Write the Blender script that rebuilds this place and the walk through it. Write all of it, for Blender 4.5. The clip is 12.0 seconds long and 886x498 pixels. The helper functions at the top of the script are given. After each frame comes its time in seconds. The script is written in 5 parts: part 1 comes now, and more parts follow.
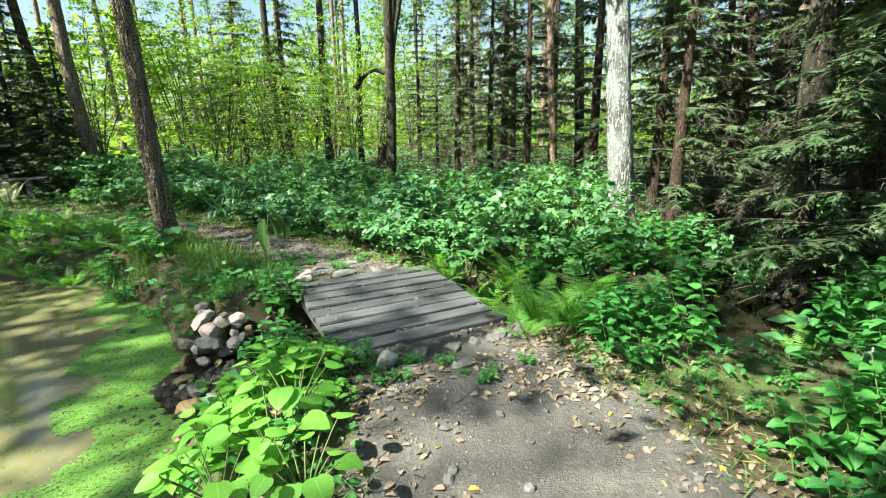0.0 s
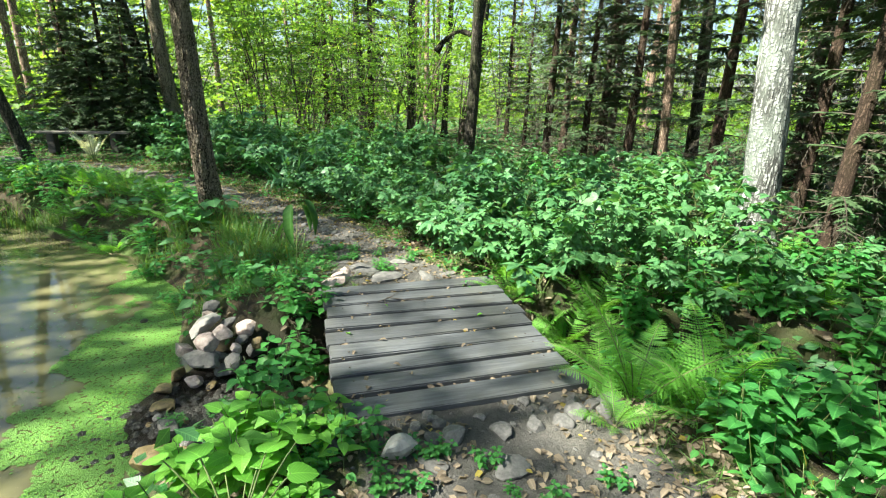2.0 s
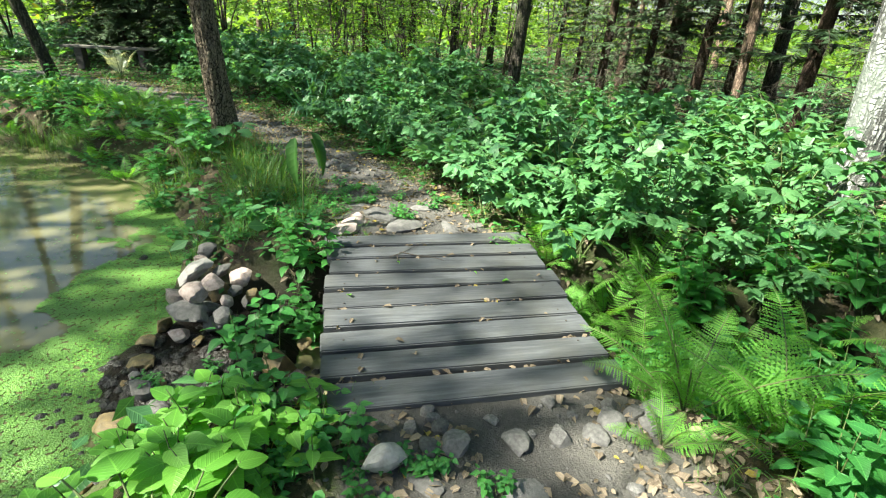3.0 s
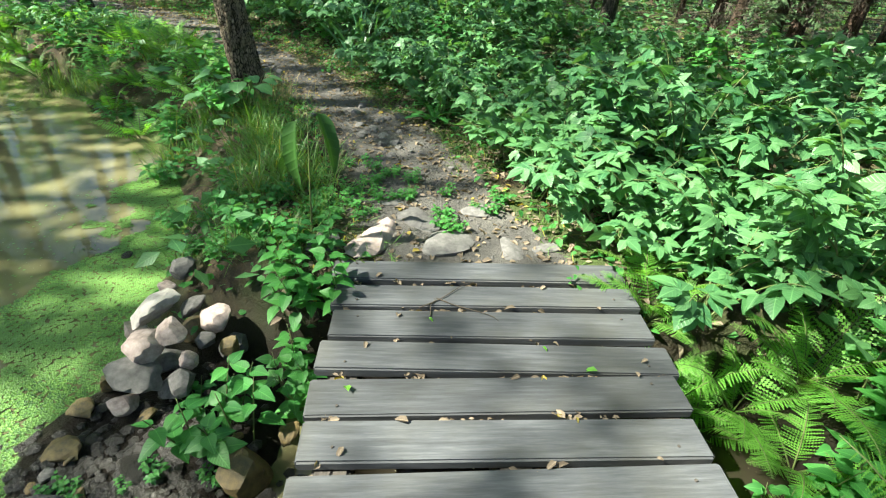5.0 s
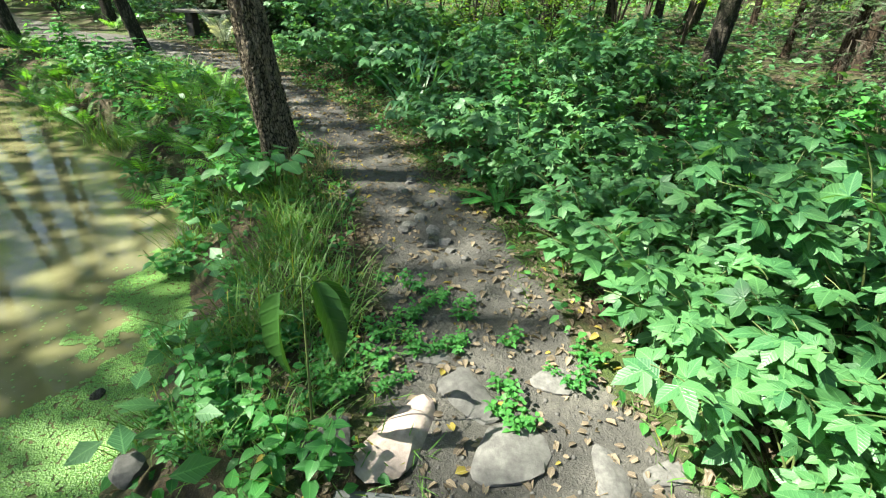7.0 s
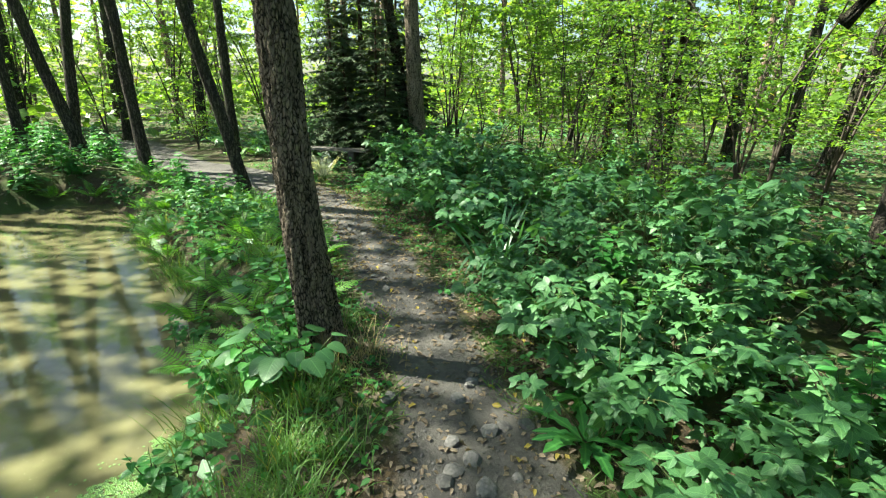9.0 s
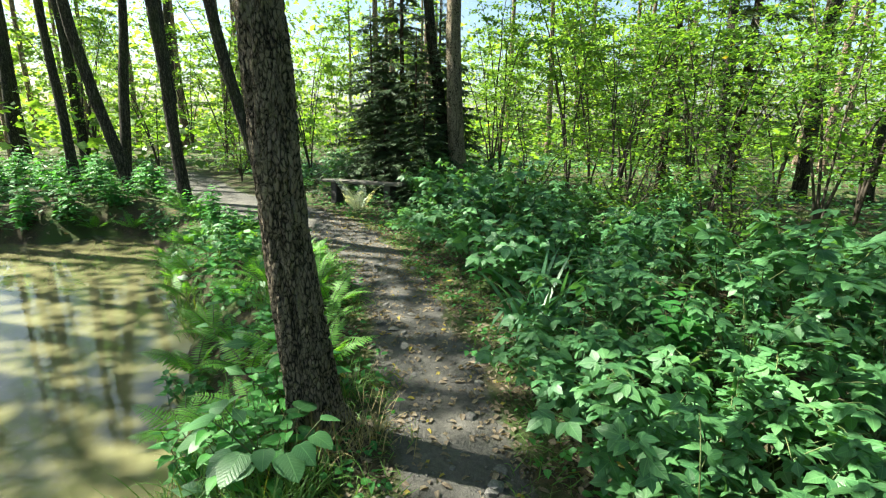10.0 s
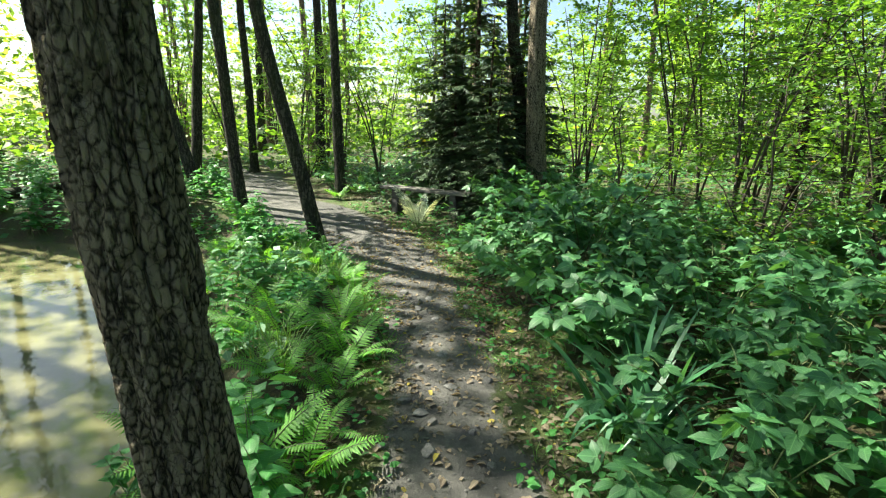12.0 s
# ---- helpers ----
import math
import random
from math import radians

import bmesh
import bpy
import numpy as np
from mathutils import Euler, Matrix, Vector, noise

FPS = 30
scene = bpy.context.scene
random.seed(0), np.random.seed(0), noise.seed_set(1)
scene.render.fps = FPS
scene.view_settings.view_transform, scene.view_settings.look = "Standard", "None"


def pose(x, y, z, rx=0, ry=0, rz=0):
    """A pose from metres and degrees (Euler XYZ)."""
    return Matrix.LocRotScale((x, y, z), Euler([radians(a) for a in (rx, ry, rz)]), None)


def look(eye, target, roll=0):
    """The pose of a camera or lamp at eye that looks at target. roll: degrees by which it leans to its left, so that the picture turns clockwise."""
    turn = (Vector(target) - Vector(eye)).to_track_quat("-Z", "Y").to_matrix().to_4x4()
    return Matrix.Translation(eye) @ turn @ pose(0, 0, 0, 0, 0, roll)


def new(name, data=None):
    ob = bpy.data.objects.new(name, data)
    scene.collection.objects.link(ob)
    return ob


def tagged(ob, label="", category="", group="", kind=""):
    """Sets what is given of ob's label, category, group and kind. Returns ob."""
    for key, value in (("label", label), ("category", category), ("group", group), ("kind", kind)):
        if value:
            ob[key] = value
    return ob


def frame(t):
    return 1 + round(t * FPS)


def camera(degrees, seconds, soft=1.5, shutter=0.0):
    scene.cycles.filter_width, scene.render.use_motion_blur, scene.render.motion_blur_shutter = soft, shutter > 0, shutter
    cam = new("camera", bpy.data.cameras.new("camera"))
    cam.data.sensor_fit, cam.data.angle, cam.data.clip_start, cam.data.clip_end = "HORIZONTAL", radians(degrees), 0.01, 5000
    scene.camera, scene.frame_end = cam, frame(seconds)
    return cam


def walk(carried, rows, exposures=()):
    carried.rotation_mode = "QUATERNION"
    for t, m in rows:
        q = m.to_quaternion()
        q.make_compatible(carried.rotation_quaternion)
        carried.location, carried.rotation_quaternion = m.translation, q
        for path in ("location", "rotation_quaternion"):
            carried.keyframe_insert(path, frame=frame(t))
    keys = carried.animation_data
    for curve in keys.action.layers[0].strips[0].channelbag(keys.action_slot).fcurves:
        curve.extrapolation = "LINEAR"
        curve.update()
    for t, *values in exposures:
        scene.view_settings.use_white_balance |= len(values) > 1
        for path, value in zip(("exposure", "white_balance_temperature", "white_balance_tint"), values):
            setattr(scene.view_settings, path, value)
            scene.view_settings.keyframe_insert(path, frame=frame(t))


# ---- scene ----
cam = camera(85.0, 12.0, soft=1.15)
METRES, EYE, TILT, LEAN, TURN = 7.4, 1.57, -14.3, 0.7, 0.0
ROWS = [
    (0.0, 0.0, 0.0, 0.0, 0.0, 0.0, -0.0),
    (0.5, 0.0079, 0.0298, 0.0066, 2.2, 0.03, -0.85),
    (1.0, 0.0041, 0.0741, 0.0157, 4.1, -0.52, -1.95),
    (1.5, 0.0004, 0.1154, 0.0283, 6.24, -1.14, -3.18),
    (2.0, 0.0109, 0.1593, 0.0409, 9.57, -3.57, -5.09),
    (2.5, 0.0107, 0.1988, 0.0457, 12.11, -7.38, -6.7),
    (4.5, -0.0177, 0.3595, 0.0776, 20.75, -20.3, -9.15),
    (5.0, -0.0369, 0.3956, 0.0888, 22.44, -20.32, -9.4),
    (5.5, -0.0505, 0.4333, 0.0995, 24.72, -20.12, -10.18),
    (6.0, -0.0605, 0.4688, 0.1132, 27.23, -20.28, -10.81),
    (6.5, -0.0849, 0.4972, 0.1235, 28.39, -19.95, -10.23),
    (8.5, -0.1508, 0.6273, 0.1816, 38.14, -12.36, -10.06),
    (9.0, -0.1698, 0.6542, 0.1899, 41.83, -8.2, -11.35),
    (9.5, -0.1905, 0.6936, 0.2012, 45.36, -5.95, -11.59),
    (10.0, -0.2152, 0.7251, 0.2044, 47.33, -5.6, -12.15),
    (10.5, -0.2502, 0.7559, 0.2125, 48.84, -5.4, -12.17),
    (11.0, -0.2772, 0.7924, 0.2178, 51.44, -5.64, -12.69),
    (11.5, -0.3015, 0.8285, 0.2288, 54.82, -6.42, -13.71),
    (12.0, -0.338, 0.8581, 0.2313, 57.29, -7.5, -13.8),
]
walk(cam, [(t, pose(0, 0, EYE, TILT, LEAN, TURN) @ pose(METRES * x, METRES * y, METRES * z, 90 + pitch, roll, yaw)) for t, x, y, z, yaw, pitch, roll in ROWS],
     exposures=[(0.0, 2.4, 6300, 3.0), (12.0, 2.4, 6400, 1.0)])

# ---- world, sun, exposure ----
SUN_FROM = Vector((-0.72, -0.5, 1.0)).normalized()
world = bpy.data.worlds.new("sky")
scene.world = world
world.use_nodes = True
_wn = world.node_tree.nodes
_sky = _wn.new("ShaderNodeTexSky")
_sky.sky_type = "NISHITA"
_sky.sun_disc = False
_sky.sun_elevation = math.asin(SUN_FROM.z)
_sky.sun_rotation = math.atan2(SUN_FROM.x, SUN_FROM.y)
_sky.dust_density = 2.0
_wn["Background"].inputs["Strength"].default_value = 0.05
world.node_tree.links.new(_sky.outputs["Color"], _wn["Background"].inputs["Color"])
_sl = bpy.data.lights.new("sun", "SUN")
_sl.energy, _sl.angle, _sl.color = 5.0, radians(0.45), (1.0, 0.93, 0.80)
sun = new("sun", _sl)
sun.matrix_world = look(SUN_FROM * 60, (0, 0, 0))


# ---- materials ----
def mat_new(name):
    m = bpy.data.materials.new(name)
    m.use_nodes = True
    nt = m.node_tree
    return m, nt, nt.nodes["Principled BSDF"]


def node(nt, kind, **inputs):
    n = nt.nodes.new(kind)
    for k, v in inputs.items():
        n.inputs[k.replace("_", " ")].default_value = v
    return n


def coords(nt, scale=(1, 1, 1), space="Object"):
    tc = nt.nodes.new("ShaderNodeTexCoord")
    mp = nt.nodes.new("ShaderNodeMapping")
    mp.inputs["Scale"].default_value = scale
    nt.links.new(tc.outputs[space], mp.inputs["Vector"])
    return mp.outputs["Vector"]


def noise_tex(nt, vec, scale, detail=4.0, rough=0.6):
    n = node(nt, "ShaderNodeTexNoise", Scale=scale, Detail=detail, Roughness=rough)
    nt.links.new(vec, n.inputs["Vector"])
    return n.outputs["Fac"]


def ramp(nt, fac, stops):
    r = nt.nodes.new("ShaderNodeValToRGB")
    el = r.color_ramp.elements
    while len(el) < len(stops):
        el.new(0.5)
    for e, (p, c) in zip(el, stops):
        e.position, e.color = p, (*c, 1)
    nt.links.new(fac, r.inputs["Fac"])
    return r.outputs["Color"]


def mixc(nt, fac, a, b, mode="MIX"):
    n = nt.nodes.new("ShaderNodeMix")
    n.data_type, n.blend_type = "RGBA", mode
    for sock, v in ((n.inputs[0], fac), (n.inputs[6], a), (n.inputs[7], b)):
        if isinstance(v, (int, float)):
            sock.default_value = v
        elif isinstance(v, tuple):
            sock.default_value = (*v, 1)
        else:
            nt.links.new(v, sock)
    return n.outputs[2]


def mathn(nt, op, a, b):
    n = nt.nodes.new("ShaderNodeMath")
    n.operation = op
    for sock, v in zip(n.inputs, (a, b)):
        if isinstance(v, (int, float)):
            sock.default_value = v
        else:
            nt.links.new(v, sock)
    return n.outputs[0]


def bump(nt, bsdf, height, strength=0.5, distance=0.02):
    b = node(nt, "ShaderNodeBump", Strength=strength, Distance=distance)
    nt.links.new(height, b.inputs["Height"])
    nt.links.new(b.outputs["Normal"], bsdf.inputs["Normal"])


def leaf_mat(name, dark, light, gloss=0.45, through_light=0.4, yellow=0.0):
    """Thin leaf: glossy skin, with light passing through; colour varies leaf by leaf and plant by plant."""
    m, nt, p = mat_new(name)
    geo = nt.nodes.new("ShaderNodeNewGeometry")
    info = nt.nodes.new("ShaderNodeObjectInfo")
    mixed = mathn(nt, "ADD", mathn(nt, "MULTIPLY", geo.outputs["Random Per Island"], 0.6), mathn(nt, "MULTIPLY", info.outputs["Random"], 0.4))
    col = mixc(nt, mixed, dark, light)
    if yellow:
        old = mathn(nt, "GREATER_THAN", geo.outputs["Random Per Island"], 1 - yellow)
        col = mixc(nt, old, col, (0.32, 0.26, 0.04))
    spots = noise_tex(nt, coords(nt), 55, 3)
    col = mixc(nt, mathn(nt, "MULTIPLY", spots, 0.35), col, (dark[0] * 0.7, dark[1] * 0.7, dark[2] * 0.7))
    # midrib and side veins, paler and sunk
    at = nt.nodes.new("ShaderNodeAttribute")
    at.attribute_name = "leaf_place"
    sep = nt.nodes.new("ShaderNodeSeparateXYZ")
    nt.links.new(at.outputs["Vector"], sep.inputs[0])
    ax = mathn(nt, "ABSOLUTE", sep.outputs["X"], 0)
    slope = mathn(nt, "SUBTRACT", sep.outputs["Y"], mathn(nt, "MULTIPLY", ax, 0.9))
    wave = mathn(nt, "ABSOLUTE", mathn(nt, "SINE", mathn(nt, "MULTIPLY", slope, 24.0), 0), 0)
    side = mathn(nt, "LESS_THAN", wave, 0.16)
    rib = mathn(nt, "LESS_THAN", ax, 0.018)
    real = mathn(nt, "LESS_THAN", ax, 2.0)
    vein = mathn(nt, "MULTIPLY", mathn(nt, "MAXIMUM", mathn(nt, "MULTIPLY", side, 0.5), rib), real)
    col = mixc(nt, mathn(nt, "MULTIPLY", vein, 0.22), col, tuple(min(1, c * 1.9 + 0.03) for c in light))
    puff = mathn(nt, "MULTIPLY", mathn(nt, "MINIMUM", wave, 0.6), real)
    bump(nt, p, mathn(nt, "ADD", puff, mathn(nt, "MULTIPLY", spots, 0.5)), 0.45, 0.004)
    nt.links.new(col, p.inputs["Base Color"])
    p.inputs["Roughness"].default_value = gloss
    p.inputs["Specular IOR Level"].default_value = 0.45
    tr = nt.nodes.new("ShaderNodeBsdfTranslucent")
    bright = mixc(nt, 1.0, col, (1.9, 1.75, 0.7), "MULTIPLY")
    nt.links.new(bright, tr.inputs["Color"])
    mx = nt.nodes.new("ShaderNodeMixShader")
    mx.inputs[0].default_value = through_light
    nt.links.new(p.outputs[0], mx.inputs[1])
    nt.links.new(tr.outputs[0], mx.inputs[2])
    nt.links.new(mx.outputs[0], nt.nodes["Material Output"].inputs["Surface"])
    return m


def bark_mat(name, deep, ridge, moss=0.0, scale=1.0, lichen=None, scaly=False):
    m, nt, p = mat_new(name)
    up = noise_tex(nt, coords(nt, (24 * scale, 24 * scale, 5.0 * scale)), 1.0, 3.5, 0.55)
    across = noise_tex(nt, coords(nt, (15 * scale, 15 * scale, 19 * scale)), 1.0, 3.0, 0.5)
    fine = noise_tex(nt, coords(nt, (70 * scale, 70 * scale, 22 * scale)), 1.0, 6, 0.75)
    rift = mathn(nt, "MINIMUM", mathn(nt, "MULTIPLY", mathn(nt, "ABSOLUTE", mathn(nt, "SUBTRACT", up, 0.5), 0), 9.0), 1.0)
    crack = mathn(nt, "MINIMUM", mathn(nt, "ADD", mathn(nt, "MULTIPLY", mathn(nt, "ABSOLUTE", mathn(nt, "SUBTRACT", across, 0.5), 0), 10.0), 0.25), 1.0)
    if scaly:
        # long plates with thin dark fissures between them
        warp = node(nt, "ShaderNodeTexNoise", Scale=9.0, Detail=6.0)
        nt.links.new(coords(nt), warp.inputs["Vector"])
        sway = nt.nodes.new("ShaderNodeVectorMath")
        sway.operation = "SCALE"
        sway.inputs["Scale"].default_value = 1.5
        nt.links.new(warp.outputs["Color"], sway.inputs[0])
        place = nt.nodes.new("ShaderNodeVectorMath")
        nt.links.new(coords(nt, (50, 50, 21)), place.inputs[0])
        nt.links.new(sway.outputs[0], place.inputs[1])
        vor = node(nt, "ShaderNodeTexVoronoi", Scale=1.0)
        vor.feature = "DISTANCE_TO_EDGE"
        nt.links.new(place.outputs[0], vor.inputs["Vector"])
        ragged = mathn(nt, "ADD", mathn(nt, "MULTIPLY", mathn(nt, "SUBTRACT", fine, 0.5), 0.55), mathn(nt, "MULTIPLY", mathn(nt, "SUBTRACT", up, 0.5), 0.6))
        plate = mathn(nt, "MULTIPLY", mathn(nt, "ADD", mathn(nt, "ADD", vor.outputs["Distance"], ragged), 0.07), 3.8)
        rift = mathn(nt, "MINIMUM", mathn(nt, "MAXIMUM", plate, 0.08), 1.0)
        crack = mathn(nt, "MINIMUM", mathn(nt, "ADD", crack, 0.45), 1.0)
    h = mathn(nt, "MULTIPLY", mathn(nt, "MULTIPLY", rift, crack), mathn(nt, "ADD", mathn(nt, "MULTIPLY", fine, 1.1 if scaly else 0.9), 0.42 if scaly else 0.4))
    col = ramp(nt, h, [(0.1, deep), (0.5, tuple(a + (b - a) * 0.45 for a, b in zip(deep, ridge))), (0.95, ridge)])
    big = noise_tex(nt, coords(nt, (1, 1, 0.5)), 3.0, 5)
    if lichen:
        col = mixc(nt, ramp(nt, big, [(0.42, (0, 0, 0)), (0.66, (0.55, 0.55, 0.55))]), col, lichen)
    if moss:
        col = mixc(nt, mathn(nt, "MULTIPLY", ramp(nt, big, [(0.45, (0, 0, 0)), (0.7, (1, 1, 1))]), moss), col, (0.06, 0.09, 0.02))
    nt.links.new(col, p.inputs["Base Color"])
    p.inputs["Roughness"].default_value = 0.92
    p.inputs["Specular IOR Level"].default_value = 0.2
    bump(nt, p, h, 1.0, 0.03 if scaly else 0.015)
    return m


def plain_mat(name, a, b, scale=8.0, rough=0.85, bump_scale=30.0, bump_strength=0.5, distance=0.01, stretch=(1, 1, 1), per_object=0.0):
    m, nt, p = mat_new(name)
    v = coords(nt, stretch)
    col = mixc(nt, ramp(nt, noise_tex(nt, v, scale, 6), [(0.3, (0, 0, 0)), (0.7, (1, 1, 1))]), a, b)
    if per_object:
        info = nt.nodes.new("ShaderNodeObjectInfo")
        k = mathn(nt, "ADD", mathn(nt, "MULTIPLY", info.outputs["Random"], per_object), 1 - per_object / 2)
        hs = nt.nodes.new("ShaderNodeHueSaturation")
        nt.links.new(col, hs.inputs["Color"])
        nt.links.new(k, hs.inputs["Value"])
        col = hs.outputs["Color"]
    nt.links.new(col, p.inputs["Base Color"])
    p.inputs["Roughness"].default_value = rough
    bump(nt, p, noise_tex(nt, v, bump_scale, 6, 0.7), bump_strength, distance)
    return m


def ground_mat():
    """Bare trodden earth on the path, needle and leaf litter with moss beside it."""
    m, nt, p = mat_new("forest_soil")
    v = coords(nt)
    at = nt.nodes.new("ShaderNodeAttribute")
    at.attribute_name = "trodden"
    mud = nt.nodes.new("ShaderNodeAttribute")
    mud.attribute_name = "mud"
    n1, n2, n3 = noise_tex(nt, v, 1.7, 6), noise_tex(nt, v, 28, 6, 0.7), noise_tex(nt, v, 160, 3)
    earth = ramp(nt, mathn(nt, "ADD", mathn(nt, "MULTIPLY", n1, 0.6), mathn(nt, "MULTIPLY", n2, 0.4)),
                 [(0.3, (0.045, 0.043, 0.041)), (0.5, (0.09, 0.085, 0.077)), (0.72, (0.185, 0.17, 0.148))])
    litter = ramp(nt, n2, [(0.3, (0.018, 0.014, 0.009)), (0.5, (0.05, 0.038, 0.02)), (0.72, (0.13, 0.085, 0.04))])
    mossy = mixc(nt, ramp(nt, n1, [(0.42, (0, 0, 0)), (0.6, (1, 1, 1))]), litter, (0.055, 0.085, 0.018))
    edge = mathn(nt, "ADD", at.outputs["Fac"], mathn(nt, "MULTIPLY", mathn(nt, "SUBTRACT", n2, 0.5), 0.9))
    col = mixc(nt, ramp(nt, edge, [(0.35, (0, 0, 0)), (0.65, (1, 1, 1))]), mossy, earth)
    col = mixc(nt, ramp(nt, n3, [(0.62, (0, 0, 0)), (0.7, (1, 1, 1))]), col, mixc(nt, 0.5, col, (0.3, 0.27, 0.22)))
    col = mixc(nt, mud.outputs["Fac"], col, mixc(nt, n2, (0.005, 0.004, 0.003), (0.018, 0.014, 0.010)))
    nt.links.new(col, p.inputs["Base Color"])
    nt.links.new(mathn(nt, "SUBTRACT", 0.95, mathn(nt, "MULTIPLY", mud.outputs["Fac"], 0.5)), p.inputs["Roughness"])
    nt.links.new(mathn(nt, "SUBTRACT", 0.4, mathn(nt, "MULTIPLY", mud.outputs["Fac"], 0.25)), p.inputs["Specular IOR Level"])
    bump(nt, p, mathn(nt, "ADD", n2, mathn(nt, "MULTIPLY", n3, 0.5)), 0.95, 0.03)
    return m


def water_mat(name, base, rough):
    m, nt, p = mat_new(name)
    v = coords(nt)
    col = mixc(nt, ramp(nt, noise_tex(nt, v, 1.3, 6), [(0.35, (0, 0, 0)), (0.65, (1, 1, 1))]), base, tuple(c * 1.7 for c in base))
    fl = noise_tex(nt, v, 75, 2)
    col = mixc(nt, ramp(nt, fl, [(0.71, (0, 0, 0)), (0.74, (1, 1, 1))]), col, (0.35, 0.33, 0.22))
    nt.links.new(col, p.inputs["Base Color"])
    p.inputs["Roughness"].default_value = rough
    p.inputs["IOR"].default_value = 1.33
    p.inputs["Specular IOR Level"].default_value = 0.65
    bump(nt, p, noise_tex(nt, v, 9, 3), 0.06, 0.02)
    return m


def weed_mat():
    m, nt, p = mat_new("duckweed")
    v = coords(nt)
    vor = node(nt, "ShaderNodeTexVoronoi", Scale=110.0)
    nt.links.new(v, vor.inputs["Vector"])
    sep = nt.nodes.new("ShaderNodeSeparateColor")
    nt.links.new(vor.outputs["Color"], sep.inputs[0])
    grain = ramp(nt, sep.outputs[0], [(0.0, (0.02, 0.07, 0.008)), (0.5, (0.062, 0.165, 0.014)), (1.0, (0.12, 0.25, 0.03))])
    big = noise_tex(nt, v, 2.2, 4)
    col = mixc(nt, ramp(nt, big, [(0.4, (0, 0, 0)), (0.65, (1, 1, 1))]), grain, (0.10, 0.205, 0.035))
    nt.links.new(col, p.inputs["Base Color"])
    p.inputs["Roughness"].default_value = 0.55
    bump(nt, p, vor.outputs["Distance"], 0.6, 0.006)
    return m


def plank_mat():
    m, nt, p = mat_new("weathered_plank")
    info = nt.nodes.new("ShaderNodeObjectInfo")
    v = coords(nt, (1.2, 16, 16))
    add = nt.nodes.new("ShaderNodeVectorMath")
    sc = nt.nodes.new("ShaderNodeVectorMath")
    sc.operation = "SCALE"
    sc.inputs[0].default_value = (13, 7, 3)
    nt.links.new(info.outputs["Random"], sc.inputs["Scale"])
    nt.links.new(v, add.inputs[0])
    nt.links.new(sc.outputs[0], add.inputs[1])
    grain = noise_tex(nt, add.outputs[0], 3.5, 8, 0.7)
    stain = noise_tex(nt, coords(nt), 3.2, 5)
    col = ramp(nt, grain, [(0.25, (0.024, 0.026, 0.029)), (0.5, (0.052, 0.056, 0.062)), (0.75, (0.098, 0.104, 0.112))])
    col = mixc(nt, ramp(nt, stain, [(0.45, (0, 0, 0)), (0.75, (0.6, 0.6, 0.6))]), col, (0.055, 0.055, 0.045))
    hs = nt.nodes.new("ShaderNodeHueSaturation")
    nt.links.new(col, hs.inputs["Color"])
    nt.links.new(mathn(nt, "ADD", mathn(nt, "MULTIPLY", info.outputs["Random"], 0.35), 0.83), hs.inputs["Value"])
    nt.links.new(hs.outputs["Color"], p.inputs["Base Color"])
    p.inputs["Roughness"].default_value = 0.75
    bump(nt, p, grain, 0.6, 0.006)
    return m


GROUND, WATER, CREEK = ground_mat(), water_mat("pond_water", (0.09, 0.085, 0.044), 0.03), water_mat("creek_water", (0.014, 0.012, 0.008), 0.05)
WEED, PLANK = weed_mat(), plank_mat()
BEAM = plain_mat("dark_wet_timber", (0.03, 0.026, 0.022), (0.08, 0.07, 0.06), 6, 0.8, 20, stretch=(1, 8, 8))
STONE = plain_mat("grey_granite", (0.065, 0.062, 0.06), (0.165, 0.158, 0.15), 9, 0.9, 60, 0.6, 0.008, per_object=0.5)
PALE = plain_mat("pale_pink_granite", (0.20, 0.155, 0.14), (0.48, 0.39, 0.35), 7, 0.9, 60, 0.6, 0.008, per_object=0.4)
WHITE = plain_mat("whitish_quartz", (0.28, 0.26, 0.235), (0.50, 0.46, 0.42), 7, 0.85, 60, 0.6, 0.008)
OCHRE = plain_mat("ochre_wet_stone", (0.05, 0.04, 0.02), (0.17, 0.12, 0.045), 8, 0.6, 50, 0.5, 0.008, per_object=0.5)
BARK_A = bark_mat("scaly_alder_bark", (0.022, 0.017, 0.012), (0.36, 0.29, 0.215), 0.12, 1.0, scaly=True)
BARK = bark_mat("dark_alder_bark", (0.02, 0.018, 0.014), (0.11, 0.095, 0.075), 0.3, 1.0)
BARK_GREY = bark_mat("pale_aspen_bark", (0.05, 0.05, 0.047), (0.42, 0.43, 0.41), 0.0, 0.9, (0.30, 0.35, 0.30))
BARK_PINE = bark_mat("reddish_pine_bark", (0.10, 0.07, 0.05), (0.40, 0.29, 0.22), 0.0, 0.8)
BARK_SPRUCE = bark_mat("brown_spruce_bark", (0.03, 0.02, 0.014), (0.12, 0.08, 0.06), 0.1, 1.4)
TWIG = plain_mat("brown_twig", (0.03, 0.023, 0.016), (0.075, 0.058, 0.042), 20)
STEM = plain_mat("green_stem", (0.05, 0.08, 0.02), (0.11, 0.14, 0.04), 20, 0.6)
LEAF_BRAMBLE = leaf_mat("bramble_leaf", (0.034, 0.122, 0.048), (0.13, 0.29, 0.10), 0.42, 0.3)
LEAF_NETTLE = leaf_mat("nettle_leaf", (0.028, 0.14, 0.035), (0.09, 0.29, 0.055), 0.45, 0.36)
